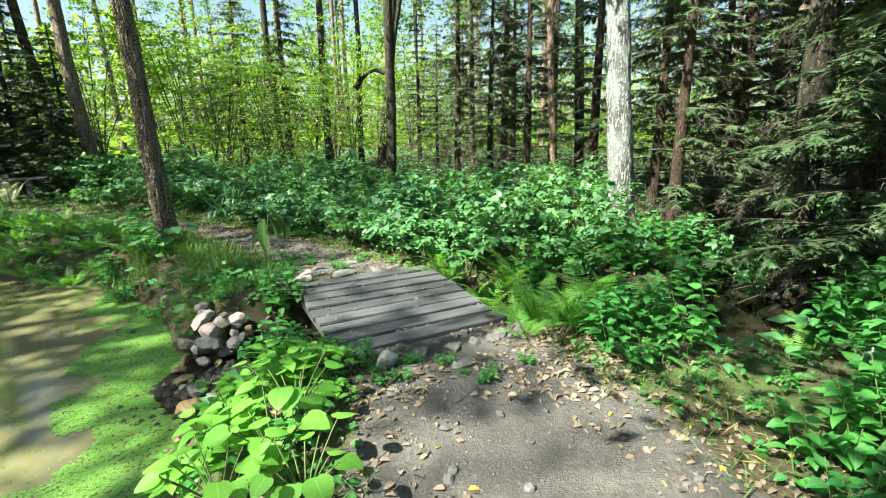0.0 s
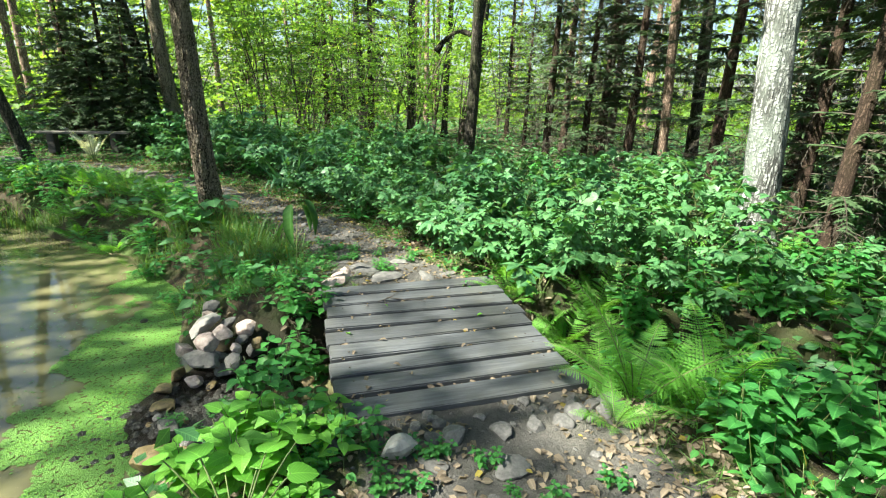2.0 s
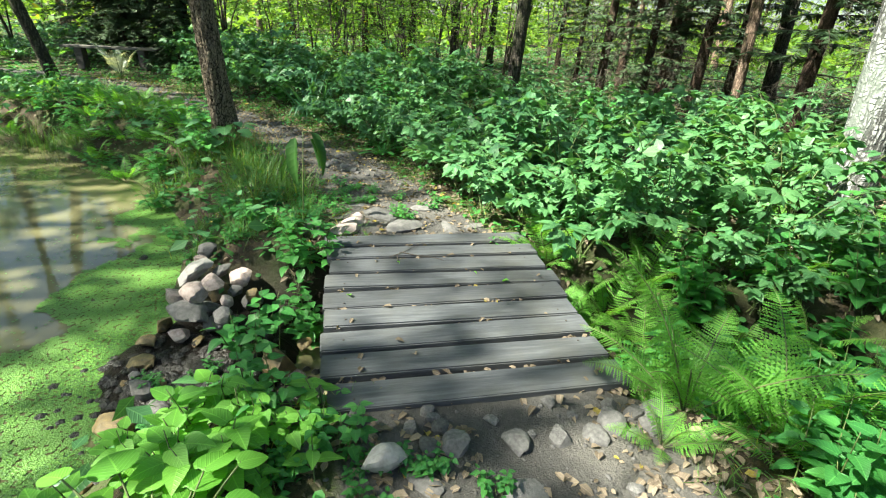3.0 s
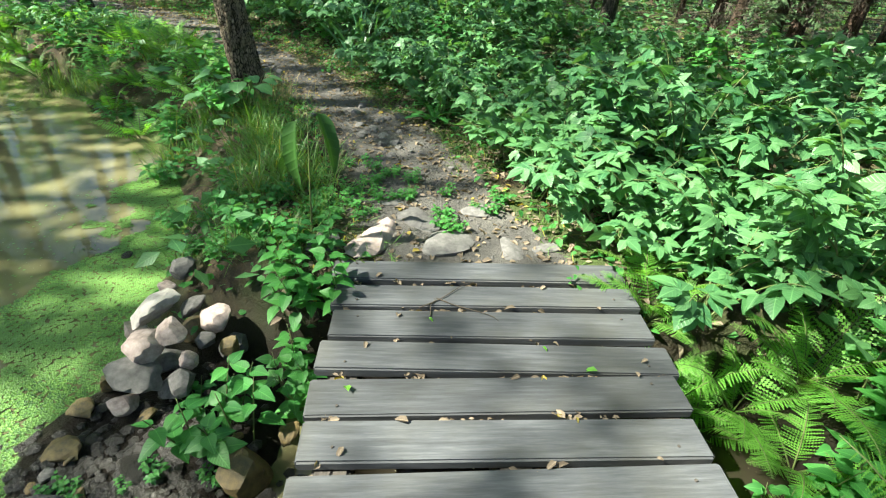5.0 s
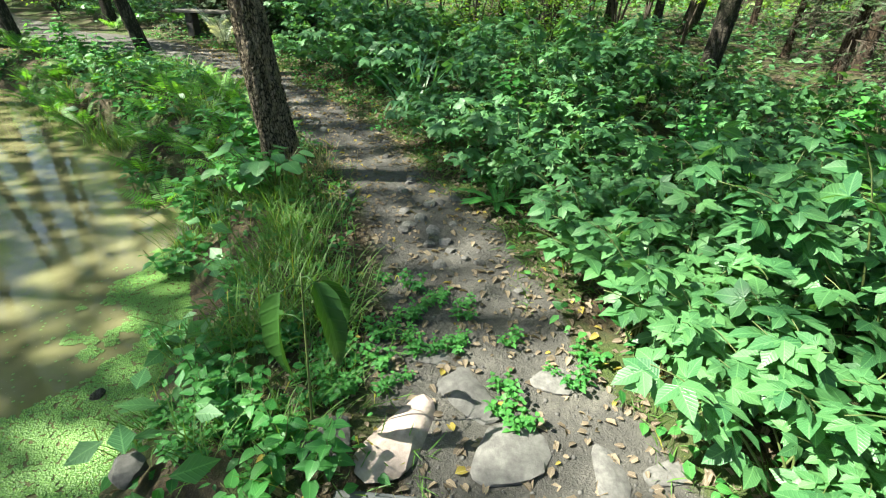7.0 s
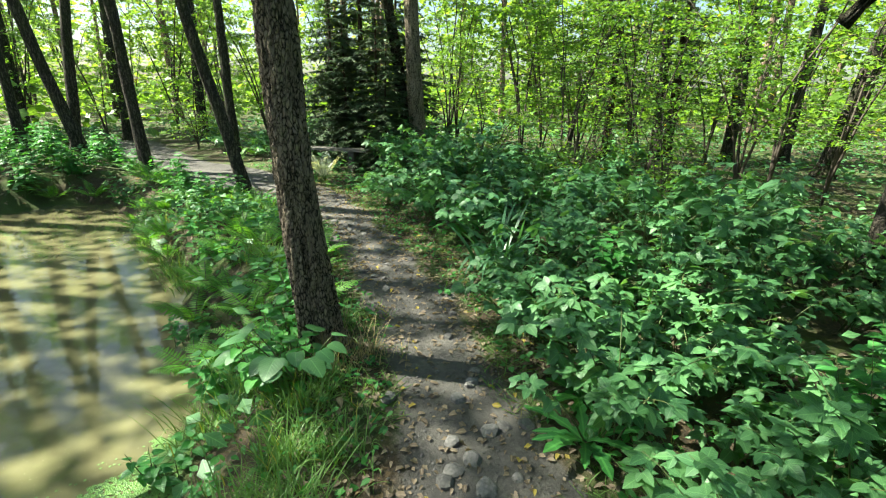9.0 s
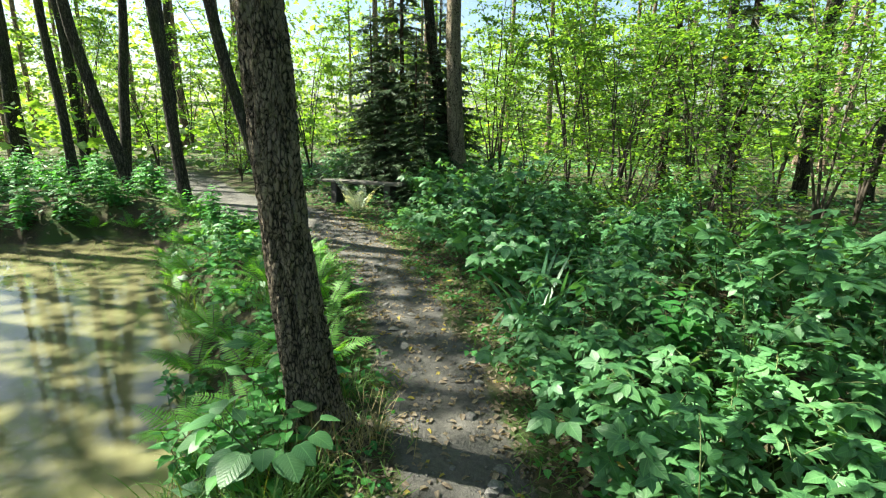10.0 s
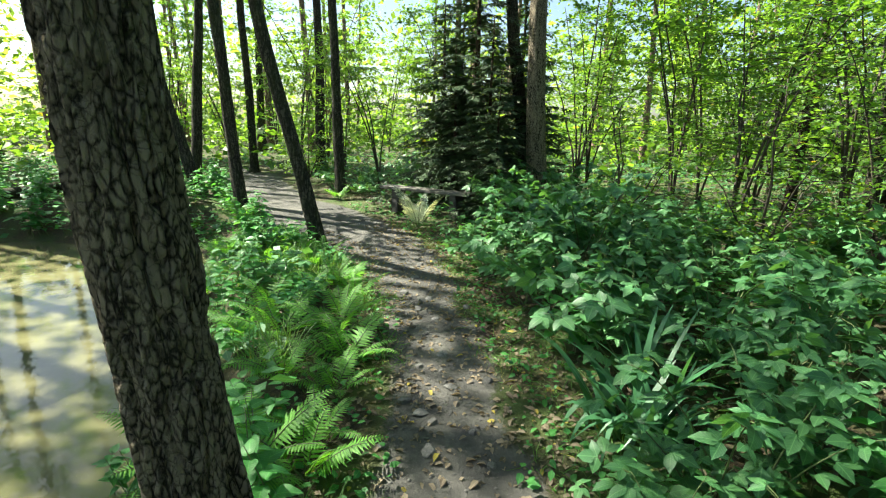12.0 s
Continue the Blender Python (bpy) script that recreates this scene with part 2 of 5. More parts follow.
LEAF_BRIGHT = leaf_mat("burdock_leaf", (0.08, 0.25, 0.03), (0.19, 0.42, 0.06), 0.5, 0.42)
LEAF_FERN = leaf_mat("fern_leaf", (0.05, 0.18, 0.022), (0.15, 0.35, 0.05), 0.5, 0.45)
# pale fern, with the sun on its fronds put into the colour as whiteness
LEAF_PALE_LIT = leaf_mat("pale_fern_leaf_sun_in_colour", (0.50, 0.56, 0.46), (0.70, 0.74, 0.64), 0.5, 0.25)
LEAF_DOCK = leaf_mat("dock_leaf", (0.012, 0.05, 0.010), (0.035, 0.10, 0.016), 0.4, 0.18)
LEAF_GRASS = leaf_mat("grass_blade", (0.04, 0.11, 0.018), (0.095, 0.19, 0.035), 0.5, 0.35, 0.06)
LEAF_IRIS = leaf_mat("sedge_blade", (0.02, 0.085, 0.035), (0.05, 0.15, 0.06), 0.4, 0.25)
LEAF_TREE = leaf_mat("tree_leaf", (0.045, 0.13, 0.018), (0.12, 0.25, 0.03), 0.5, 0.5)
LEAF_SHRUB = leaf_mat("shrub_leaf", (0.06, 0.15, 0.025), (0.17, 0.30, 0.045), 0.45, 0.5, 0.01)
# far leaves: sunlight put into the base colour, lighter than the near leaves
LEAF_FAR_LIT = leaf_mat("far_leaf_sun_in_colour", (0.08, 0.17, 0.03), (0.24, 0.34, 0.08), 0.5, 0.55)
NEEDLE = leaf_mat("spruce_needle", (0.012, 0.034, 0.013), (0.045, 0.085, 0.028), 0.6, 0.12)
DRY_NEEDLE = leaf_mat("dry_spruce_twig", (0.02, 0.018, 0.013), (0.06, 0.052, 0.036), 0.8, 0.1)
DEAD = leaf_mat("dry_leaf", (0.06, 0.045, 0.032), (0.33, 0.265, 0.19), 0.8, 0.2, 0.04)
BLACK = plain_mat("wet_black_silt", (0.006, 0.005, 0.004), (0.02, 0.017, 0.013), 12, 0.4, 40, 0.8, 0.02)
BENCHWOOD = plain_mat("grey_bench_wood", (0.07, 0.065, 0.055), (0.17, 0.155, 0.135), 5, 0.85, 18, stretch=(1, 9, 9))
STRAW = leaf_mat("dry_straw", (0.20, 0.15, 0.07), (0.36, 0.29, 0.15), 0.7, 0.2)


# ---- geometry helpers ----
RNG = np.random.default_rng(11)


def vnoise(p, seed=0):
    """Smooth value noise in -1..1 at the rows of p."""
    p = np.asarray(p, float)
    i = np.floor(p).astype(np.int64)
    f = p - i
    f = f * f * (3 - 2 * f)
    out = np.zeros(len(p))
    for c in range(8):
        o = np.array([(c >> k) & 1 for k in range(3)])
        q = i + o
        h = (q[:, 0] * 374761393 + q[:, 1] * 668265263 + q[:, 2] * 2147483647 + seed * 974711) & 0xFFFFFFFF
        h = ((h ^ (h >> 13)) * 1274126177) & 0xFFFFFFFF
        h = (h ^ (h >> 16)) & 0xFFFF
        out += (h / 32767.5 - 1) * np.prod(np.where(o, f, 1 - f), axis=1)
    return out


class Geo:
    """Collects vertices and faces, and becomes one mesh."""

    def __init__(self):
        self.v, self.f, self.n, self.uv = [], [], 0, []

    def add(self, v, faces, uv=None):
        v = np.asarray(v, float).reshape(-1, 3)
        self.uv.append(np.full((len(v), 2), 9.0) if uv is None else np.asarray(uv, float))
        for fa in faces:
            fa = np.asarray(fa, np.int64)
            if len(fa):
                self.f.append(fa + self.n)
        self.v.append(v)
        self.n += len(v)
        return self

    def tube(self, pts, radii, sides=6, cap=True):
        pts, radii = np.asarray(pts, float), np.asarray(radii, float)
        k = len(pts)
        tan = np.gradient(pts, axis=0)
        tan /= np.linalg.norm(tan, axis=1)[:, None] + 1e-9
        ref = np.where(np.abs(tan[:, 2:3]) > 0.9, [[1.0, 0, 0]], [[0, 0, 1.0]])
        a = np.cross(tan, ref)
        a /= np.linalg.norm(a, axis=1)[:, None]
        b = np.cross(tan, a)
        ang = np.arange(sides) * 2 * np.pi / sides
        ring = pts[:, None] + radii[:, None, None] * (np.cos(ang)[None, :, None] * a[:, None] + np.sin(ang)[None, :, None] * b[:, None])
        i, j = np.meshgrid(np.arange(k - 1), np.arange(sides), indexing="ij")
        q = np.stack([i * sides + j, i * sides + (j + 1) % sides, (i + 1) * sides + (j + 1) % sides, (i + 1) * sides + j], -1).reshape(-1, 4)
        faces = [q]
        if cap:
            faces.append(np.array([(k - 1) * sides + np.arange(sides)]))
        return self.add(ring.reshape(-1, 3), faces)

    def inst(self, template, pos, axes, size):
        """Copies of a template (verts, faces) at pos, turned by axes (columns: side, along, normal), scaled."""
        tv, tf = template[:2]
        uv = template[2] if len(template) > 2 else np.full((len(tv), 2), 9.0)
        n, m = len(pos), len(tv)
        if not n:
            return self
        size = np.broadcast_to(np.asarray(size, float), (n,))
        v = np.einsum("nij,mj->nmi", axes, tv) * size[:, None, None] + np.asarray(pos)[:, None]
        off = np.arange(n) * m
        faces = [(np.asarray(fa)[None] + off[:, None, None]).reshape(-1, np.asarray(fa).shape[1]) for fa in tf if len(fa)]
        return self.add(v.reshape(-1, 3), faces, np.tile(uv, (n, 1)))

    def put(self, other, m):
        m = np.array(m)
        v = np.concatenate(other.v)
        return self.add(v @ m[:3, :3].T + m[:3, 3], other.f, np.concatenate(other.uv))

    def mesh(self, name, smooth=True):
        me = bpy.data.meshes.new(name)
        v = np.concatenate(self.v)
        me.vertices.add(len(v))
        me.vertices.foreach_set("co", v.astype(np.float32).ravel())
        loops = np.concatenate([f.ravel() for f in self.f])
        sizes = np.concatenate([np.full(len(f), f.shape[1]) for f in self.f])
        me.loops.add(len(loops))
        me.loops.foreach_set("vertex_index", loops.astype(np.int32))
        me.polygons.add(len(sizes))
        me.polygons.foreach_set("loop_start", np.concatenate([[0], np.cumsum(sizes)[:-1]]).astype(np.int32))
        me.polygons.foreach_set("use_smooth", np.full(len(sizes), smooth))
        uv = np.concatenate(self.uv)
        if uv.min() < 8:
            at = me.attributes.new("leaf_place", "FLOAT_VECTOR", "POINT")
            at.data.foreach_set("vector", np.c_[uv, np.zeros(len(uv))].astype(np.float32).ravel())
        me.update(calc_edges=True)
        me.validate()
        return me


def part(name, geo, material, parent=None, label="", smooth=True):
    """One mesh object, from a Geo, a bmesh or a ready mesh, under its thing."""
    if isinstance(geo, Geo):
        me = geo.mesh(name, smooth)
    elif isinstance(geo, bmesh.types.BMesh):
        me = bpy.data.meshes.new(name)
        geo.to_mesh(me)
        geo.free()
    else:
        me = geo
    if not me.materials:
        me.materials.append(material)
    ob = new(name, me)
    if parent:
        ob.parent = parent
    if label:
        ob["label"] = label
    if parent and name in ("stalk", "foliage", "needle_foliage", "bough", "limb", "crown", "frond", "dry_twig", "blade_tuft"):
        ob["kind"] = "stuff"
    return ob


def thing(name, label, category, group="", kind=""):
    return tagged(new(name), label, category, group, kind)


def axes_from(along, normal):
    along = along / (np.linalg.norm(along, axis=1)[:, None] + 1e-9)
    side = np.cross(along, normal)
    side /= np.linalg.norm(side, axis=1)[:, None] + 1e-9
    up = np.cross(side, along)
    return np.stack([side, along, up], -1)


def rand_dirs(n, rng, flat=0.35):
    d = rng.normal(size=(n, 3))
    d[:, 2] *= flat
    return d / np.linalg.norm(d, axis=1)[:, None]


def leaf_shape(rows, droop=0.2, fold=0.12, teeth=0.0):
    """A leaf along y, 1 long: rows of (y, half width); folded on its midrib, drooping to the tip."""
    v, quads, tris = [], [], []
    ys = [0.0] + [r[0] for r in rows] + [1.0]
    for y in ys:
        v.append((0, y, -droop * y * y))
    k = len(ys)
    for s in (-1, 1):
        first = len(v)
        for i, (y, w) in enumerate(rows):
            v.append((s * w, y + teeth * (1 if i % 2 else -1), fold * w * 2 - droop * y * y - 0.15 * w))
        for i in range(len(rows) - 1):
            q = [1 + i, first + i, first + i + 1, 2 + i]
            quads.append(q if s < 0 else q[::-1])
        t1, t2 = [0, first, 1], [k - 2, first + len(rows) - 1, k - 1]
        tris += [t1, t2] if s < 0 else [t1[::-1], t2[::-1]]
    v = np.array(v, float)
    return v, [np.array(quads), np.array(tris)] if quads else [np.array(tris)], v[:, :2].copy()


def join_templates(items):
    g = Geo()
    for tpl, m in items:
        m = np.array(m)
        g.add(tpl[0] @ m[:3, :3].T + m[:3, 3], tpl[1], tpl[2] if len(tpl) > 2 else None)
    by = {}
    for f in g.f:
        by.setdefault(f.shape[1], []).append(f)
    return np.concatenate(g.v), [np.concatenate(x) for x in by.values()], np.concatenate(g.uv)


LEAF_LOW = leaf_shape([(0.45, 0.30)], 0.15)
LEAF_MID = leaf_shape([(0.22, 0.24), (0.55, 0.29), (0.8, 0.17)], 0.22)
LEAF_HEART = leaf_shape([(-0.05, 0.2), (0.1, 0.33), (0.3, 0.37), (0.5, 0.30), (0.68, 0.22), (0.84, 0.11)], 0.3, 0.18, 0.018)
LEAF_LONG = leaf_shape([(0.15, 0.10), (0.5, 0.14), (0.8, 0.09)], 0.35, 0.2)
LEAFLET = leaf_shape([(0.26, 0.31), (0.62, 0.27)], 0.28, 0.14)
TRIFOLIATE = join_templates([
    (LEAFLET, Matrix.Translation((0, 0.35, 0)) @ Matrix.Scale(0.75, 4)),
    (LEAFLET, Matrix.Translation((0, 0.32, 0)) @ Matrix.Rotation(radians(68), 4, "Z") @ Matrix.Scale(0.62, 4)),
    (LEAFLET, Matrix.Translation((0, 0.32, 0)) @ Matrix.Rotation(radians(-68), 4, "Z") @ Matrix.Scale(0.62, 4)),
    (leaf_shape([(0.5, 0.012)], 0.0, 0.0), Matrix.Scale(0.4, 4)),
])


def box_bm(sx, sy, sz, bevel=0.006, segments=2):
    bm = bmesh.new()
    bmesh.ops.create_cube(bm, size=1)
    bmesh.ops.scale(bm, vec=(sx, sy, sz), verts=bm.verts)
    bmesh.ops.bevel(bm, geom=bm.edges[:], offset=bevel, segments=segments, affect="EDGES")
    return bm


# ---- plan of the place ----
SHORE = np.array([(-1.2, -3.0), (-1.5, 0.5), (-1.62, 2.1), (-1.75, 2.8), (-1.95, 3.3), (-2.5, 4.15), (-3.2, 5.1), (-3.8, 5.6), (-4.45, 5.98), (-5.2, 6.3),
                  (-6.0, 6.5), (-7.2, 6.82), (-8.9, 6.95), (-10.5, 7.2), (-12.0, 7.3), (-12.6, 6.6), (-12.3, 5.9), (-13.2, 4.8), (-14.5, 3.0), (-14.0, -1.0), (-8.0, -3.5)])
PATH_LINE = np.array([(0.8, -6.0), (0.55, -2.0), (0.5, 0.5), (0.46, 2.0), (0.12, 3.1), (-0.3, 4.0), (-0.95, 5.1), (-1.6, 5.75), (-2.3, 6.5), (-3.2, 7.15), (-4.3, 7.85),
                      (-5.3, 8.33), (-6.4, 8.8), (-7.8, 9.3), (-9.4, 9.35), (-11.5, 9.2), (-14.0, 9.0), (-19.0, 9.6)])
PATH_HALF = np.array([1.0, 0.95, 0.92, 0.88, 0.7, 0.55, 0.5, 0.44, 0.44, 0.34, 0.34, 0.32, 0.34, 0.5, 0.8, 0.8, 0.7, 0.7])
CREEK_LINE = np.array([(-2.3, 3.6), (-1.5, 3.85), (-0.6, 4.22), (0.35, 4.6), (1.4, 4.35), (2.3, 3.85), (2.8, 4.0), (3.2, 4.7), (3.9, 5.8), (4.9, 7.4), (7.0, 9.5), (12.0, 12.0)])
WATER_Z = -0.48


def seg_dist(p, line, closed=False):
    """Distance to a line of points, and where along it the nearest place lies."""
    a = line if closed else line[:-1]
    b = np.roll(line, -1, 0) if closed else line[1:]
    best, where = np.full(len(p), 1e9), np.zeros(len(p))
    for k, (s, e) in enumerate(zip(a, b)):
        d = e - s
        t = np.clip(((p - s) @ d) / (d @ d), 0, 1)
        dist = np.linalg.norm(p - s - t[:, None] * d, axis=1)
        near = dist < best
        best = np.where(near, dist, best)
        where = np.where(near, k + t, where)
    return best, where


def inside(p, poly):
    r = np.zeros(len(p), bool)
    for s, e in zip(poly, np.roll(poly, -1, 0)):
        cross = (s[1] > p[:, 1]) != (e[1] > p[:, 1])
        x = (e[0] - s[0]) * (p[:, 1] - s[1]) / (e[1] - s[1] + 1e-12) + s[0]
        r ^= cross & (p[:, 0] < x)
    return r


def sstep(a, b, x):
    t = np.clip((x - a) / (b - a), 0, 1)
    return t * t * (3 - 2 * t)


def shore_dist(p):
    d, _ = seg_dist(p, SHORE, True)
    wob = 0.10 * vnoise(np.c_[p * 1.6, np.zeros(len(p))], 3)
    return np.where(inside(p, SHORE), -d, d) + wob


def path_mask(p):
    d, w = seg_dist(p, PATH_LINE)
    half = np.interp(w, np.arange(len(PATH_HALF)), PATH_HALF)
    return d - half


def mud_flat(p):
    """1 on the black silt beside the heap of stones."""
    return 1 - sstep(0.65, 1.15, np.hypot((p[:, 0] + 1.85) / 0.66, (p[:, 1] - 3.72) / 0.75))


def height(p):
    p = np.asarray(p, float).reshape(-1, 2)
    z0 = np.zeros(len(p))
    sd, (dc, _), dp = shore_dist(p), seg_dist(p, CREEK_LINE), path_mask(p)
    n1 = vnoise(np.c_[p * 0.35, z0], 5)
    n2 = vnoise(np.c_[p * 2.1, z0], 6)
    n3 = vnoise(np.c_[p * 9.0, z0], 7)
    off = sstep(0.0, 0.8, dp)
    z = 0.10 * n1 * sstep(0.5, 3.0, dp) + 0.035 * n2 * off + 0.012 * n3 * (0.4 + 0.6 * off) + 0.05 * off * sstep(0.3, 1.0, dp)
    z -= 0.02 * (1 - off)
    bank = sstep(-0.12, 0.75, sd)
    z = (WATER_Z - 0.05) * (1 - bank) + z * bank - 0.35 * sstep(0.1, 1.8, -sd)
    ch = sstep(0.28, 0.85 + 0.12 * n2, dc)
    z = np.minimum(z, -0.58 * (1 - ch) + z * ch)
    flat = mud_flat(p)
    return np.maximum(z, -0.41 * flat - 0.75 * (1 - flat) + 0.03 * n3)


def ground_at(x, y):
    return float(height([(x, y)])[0])


def grown(lo, hi, step, far):
    mid = list(np.arange(lo, hi + step / 2, step))
    out, s = [], step
    x = hi
    while x < far:
        s *= 1.22
        x += s
        out.append(x)
    left, s, x = [], step, lo
    while x > -far:
        s *= 1.22
        x -= s
        left.append(x)
    return np.array(left[::-1] + mid + out)


def build_ground():
    xs, ys = grown(-13.5, 6.0, 0.09, 400), grown(-1.5, 13.0, 0.09, 400)
    X, Y = np.meshgrid(xs, ys, indexing="ij")
    p = np.c_[X.ravel(), Y.ravel()]
    g = Geo()
    a, b = len(xs), len(ys)
    i, j = np.meshgrid(np.arange(a - 1), np.arange(b - 1), indexing="ij")
    q = np.stack([i * b + j, (i + 1) * b + j, (i + 1) * b + j + 1, i * b + j + 1], -1).reshape(-1, 4)
    g.add(np.c_[p, height(p)], [q])
    ob = part("ground", g, GROUND)
    me = ob.data
    tr = me.attributes.new("trodden", "FLOAT", "POINT")
    dp = path_mask(p) + 0.10 * vnoise(np.c_[p * 3.0, np.zeros(len(p))], 8)
    tr.data.foreach_set("value", (1 - sstep(-0.12, 0.16, dp)).astype(np.float32))
    md = me.attributes.new("mud", "FLOAT", "POINT")
    dc, _ = seg_dist(p, CREEK_LINE)
    md.data.foreach_set("value", np.maximum(1 - sstep(0.45, 0.95, dc), mud_flat(p)).astype(np.float32))
    return tagged(ob, "trodden forest soil with leaf litter and moss", "ground", kind="structure")


def water_sheet(name, label, material, x0, x1, y0, y1, z):
    n = 40
    xs, ys = np.linspace(x0, x1, n), np.linspace(y0, y1, n)
    X, Y = np.meshgrid(xs, ys, indexing="ij")
    i, j = np.meshgrid(np.arange(n - 1), np.arange(n - 1), indexing="ij")
    q = np.stack([i * n + j, (i + 1) * n + j, (i + 1) * n + j + 1, i * n + j + 1], -1).reshape(-1, 4)
    ob = part(name, Geo().add(np.c_[X.ravel(), Y.ravel(), np.full(n * n, z)], [q]), material)
    return tagged(ob, label, "water", kind="structure")


build_ground()
water_sheet("water_pond", "still murky olive-brown pond water", WATER, -16.0, -1.05, -4.5, 8.0, WATER_Z)
water_sheet("water_creek", "shallow dark brown creek water over silt", CREEK, -1.05, 4.3, 3.0, 7.2, WATER_Z - 0.03)


# ---- trees ----
def bent_line(base, tip, n, sway, rng):
    t = np.linspace(0, 1, n)
    line = np.outer(1 - t, base) + np.outer(t, tip)
    ph = rng.uniform(0, 6.28, 4)
    line[:, 0] += sway * (np.sin(t * 5 + ph[0]) - np.sin(ph[0])) * t
    line[:, 1] += sway * (np.sin(t * 6 + ph[1]) - np.sin(ph[1])) * t
    return line


def bark_trunk(line, r0, r1, sides, rough, seed, flare=0.35, plates=0.0):
    """A trunk with a root flare, lumps and, close by, plates of bark that stand out."""
    k = len(line)
    t = np.linspace(0, 1, k)
    hgt = line[:, 2] - line[0, 2]
    r = (r0 + (r1 - r0) * t) * (1 + flare * np.exp(-hgt / 0.16))
    g = Geo().tube(line, r, sides)
    v = g.v[0]
    c = np.repeat(line, sides, 0)
    d = v - c
    ln = np.linalg.norm(d, axis=1)[:, None]
    u = d / ln
    q = np.c_[u[:, :2] * 2.2, v[:, 2] * 1.5]
    push = rough * vnoise(q, seed) + rough * 0.5 * vnoise(q * 3.1, seed + 1)
    if plates:
        ang = np.arctan2(u[:, 1], u[:, 0])
        warp = 0.6 * vnoise(np.c_[u[:, :2] * 3, v[:, 2] * 3], seed + 2)
        cr = np.abs(vnoise(np.c_[u[:, :2] * 4.2 + warp[:, None], v[:, 2] * 7.0 + warp], seed + 3))
        cr2 = np.abs(vnoise(np.c_[u[:, :2] * 11, v[:, 2] * 22 + ang], seed + 4))
        push += plates * (np.minimum(cr, 0.28) / 0.28 - 0.7) + plates * 0.35 * (np.minimum(cr2, 0.3) / 0.3 - 0.5)
    root = np.exp(-(v[:, 2] - line[0, 2]) / 0.22)
    push += r0 * 0.35 * root * np.sin(np.arctan2(u[:, 1], u[:, 0]) * 5 + seed)
    g.v[0] = v + u * push[:, None]
    return g


def crown_geo(seed, spread, low, high, clusters, per, size, template=LEAF_LOW):
    """Limbs and leaf clumps of a broad-leaved crown round the z axis."""
    rng = np.random.default_rng(seed)
    wood, leaves = Geo(), Geo()
    for _ in range(clusters):
        z = rng.uniform(low, high)
        k = math.sin(math.pi * (0.15 + 0.8 * (z - low) / (high - low)))
        a, rad = rng.uniform(0, 6.283), spread * k * rng.uniform(0.35, 1.0)
        tip = np.array([rad * math.cos(a), rad * math.sin(a), z])
        start = np.array([0, 0, max(low * 0.7, z - rad * rng.uniform(0.5, 0.9))])
        line = bent_line(start, tip, 6, 0.25, rng)
        wood.tube(line, np.linspace(0.045, 0.008, 6), 4)
        for pt in (line[3], line[4], line[5], tip):
            n = per // 4
            pos = pt + rng.normal(size=(n, 3)) * (0.42, 0.42, 0.24)
            ax = axes_from(rand_dirs(n, rng, 0.5), rng.normal(size=(n, 3)) * 0.55 + (0, 0, 1))
            leaves.inst(template, pos, ax, rng.uniform(0.7, 1.3, n) * size)
    return wood.mesh("limb"), leaves.mesh("foliage")


CROWNS = [crown_geo(1, 3.2, 5.2, 13.0, 48, 60, 0.18), crown_geo(2, 2.8, 6.0, 13.0, 20, 44, 0.17), crown_geo(3, 2.8, 6.0, 13.0, 18, 44, 0.17)]
HIGH_CROWNS = [crown_geo(s, 2.6, 10.0, 17.0, 17, 44, 0.22) for s in (4, 5)]


def broad_tree(x, y, tip, r, seed, bark, label, sides=20, steps=44, crown=0, plates=0.0, turn=0.0, group="alders round the pond", top_z=11.0, rough=0.012, high=False):
    """A leaning trunk with its limbs and crown; tip: where the trunk passes at the given height."""
    rng = np.random.default_rng(seed)
    z0 = ground_at(x, y) - 0.06
    base = np.array([x, y, z0])
    way = (np.array(tip) - base) / (tip[2] - z0)
    t = np.linspace(0, 1, steps) ** (1.5 if plates else 1.2)
    zs = t * (top_z - z0)
    lean = np.array([way[0], way[1]])
    fade = np.where(zs > 3.5, 3.5 + (zs - 3.5) * 0.5, zs)
    line = np.c_[x + lean[0] * fade, y + lean[1] * fade, z0 + zs]
    ph = rng.uniform(0, 6.28, 2)
    line[:, 0] += 0.025 * np.sin(zs * 1.1 + ph[0]) * np.minimum(zs / 2, 1)
    line[:, 1] += 0.025 * np.sin(zs * 1.3 + ph[1]) * np.minimum(zs / 2, 1)
    tree = thing("broadleaf_tree", label, "tree", group)
    tree.location = base
    g = bark_trunk(line - base, r, r * 0.35, sides, rough, seed, plates=plates)
    part("trunk", g, bark, tree)
    wood, leaves = (HIGH_CROWNS if high else CROWNS)[crown % (2 if high else 3)]
    top = line[-1] - base
    holder = part("limb", wood, bark, tree)
    holder.location = (top[0] * 0.85, top[1] * 0.85, 0)
    holder.rotation_euler = (0, 0, turn)
    cr = part("crown", leaves, LEAF_TREE, tree)
    cr.location, cr.rotation_euler = holder.location, holder.rotation_euler
    return tree


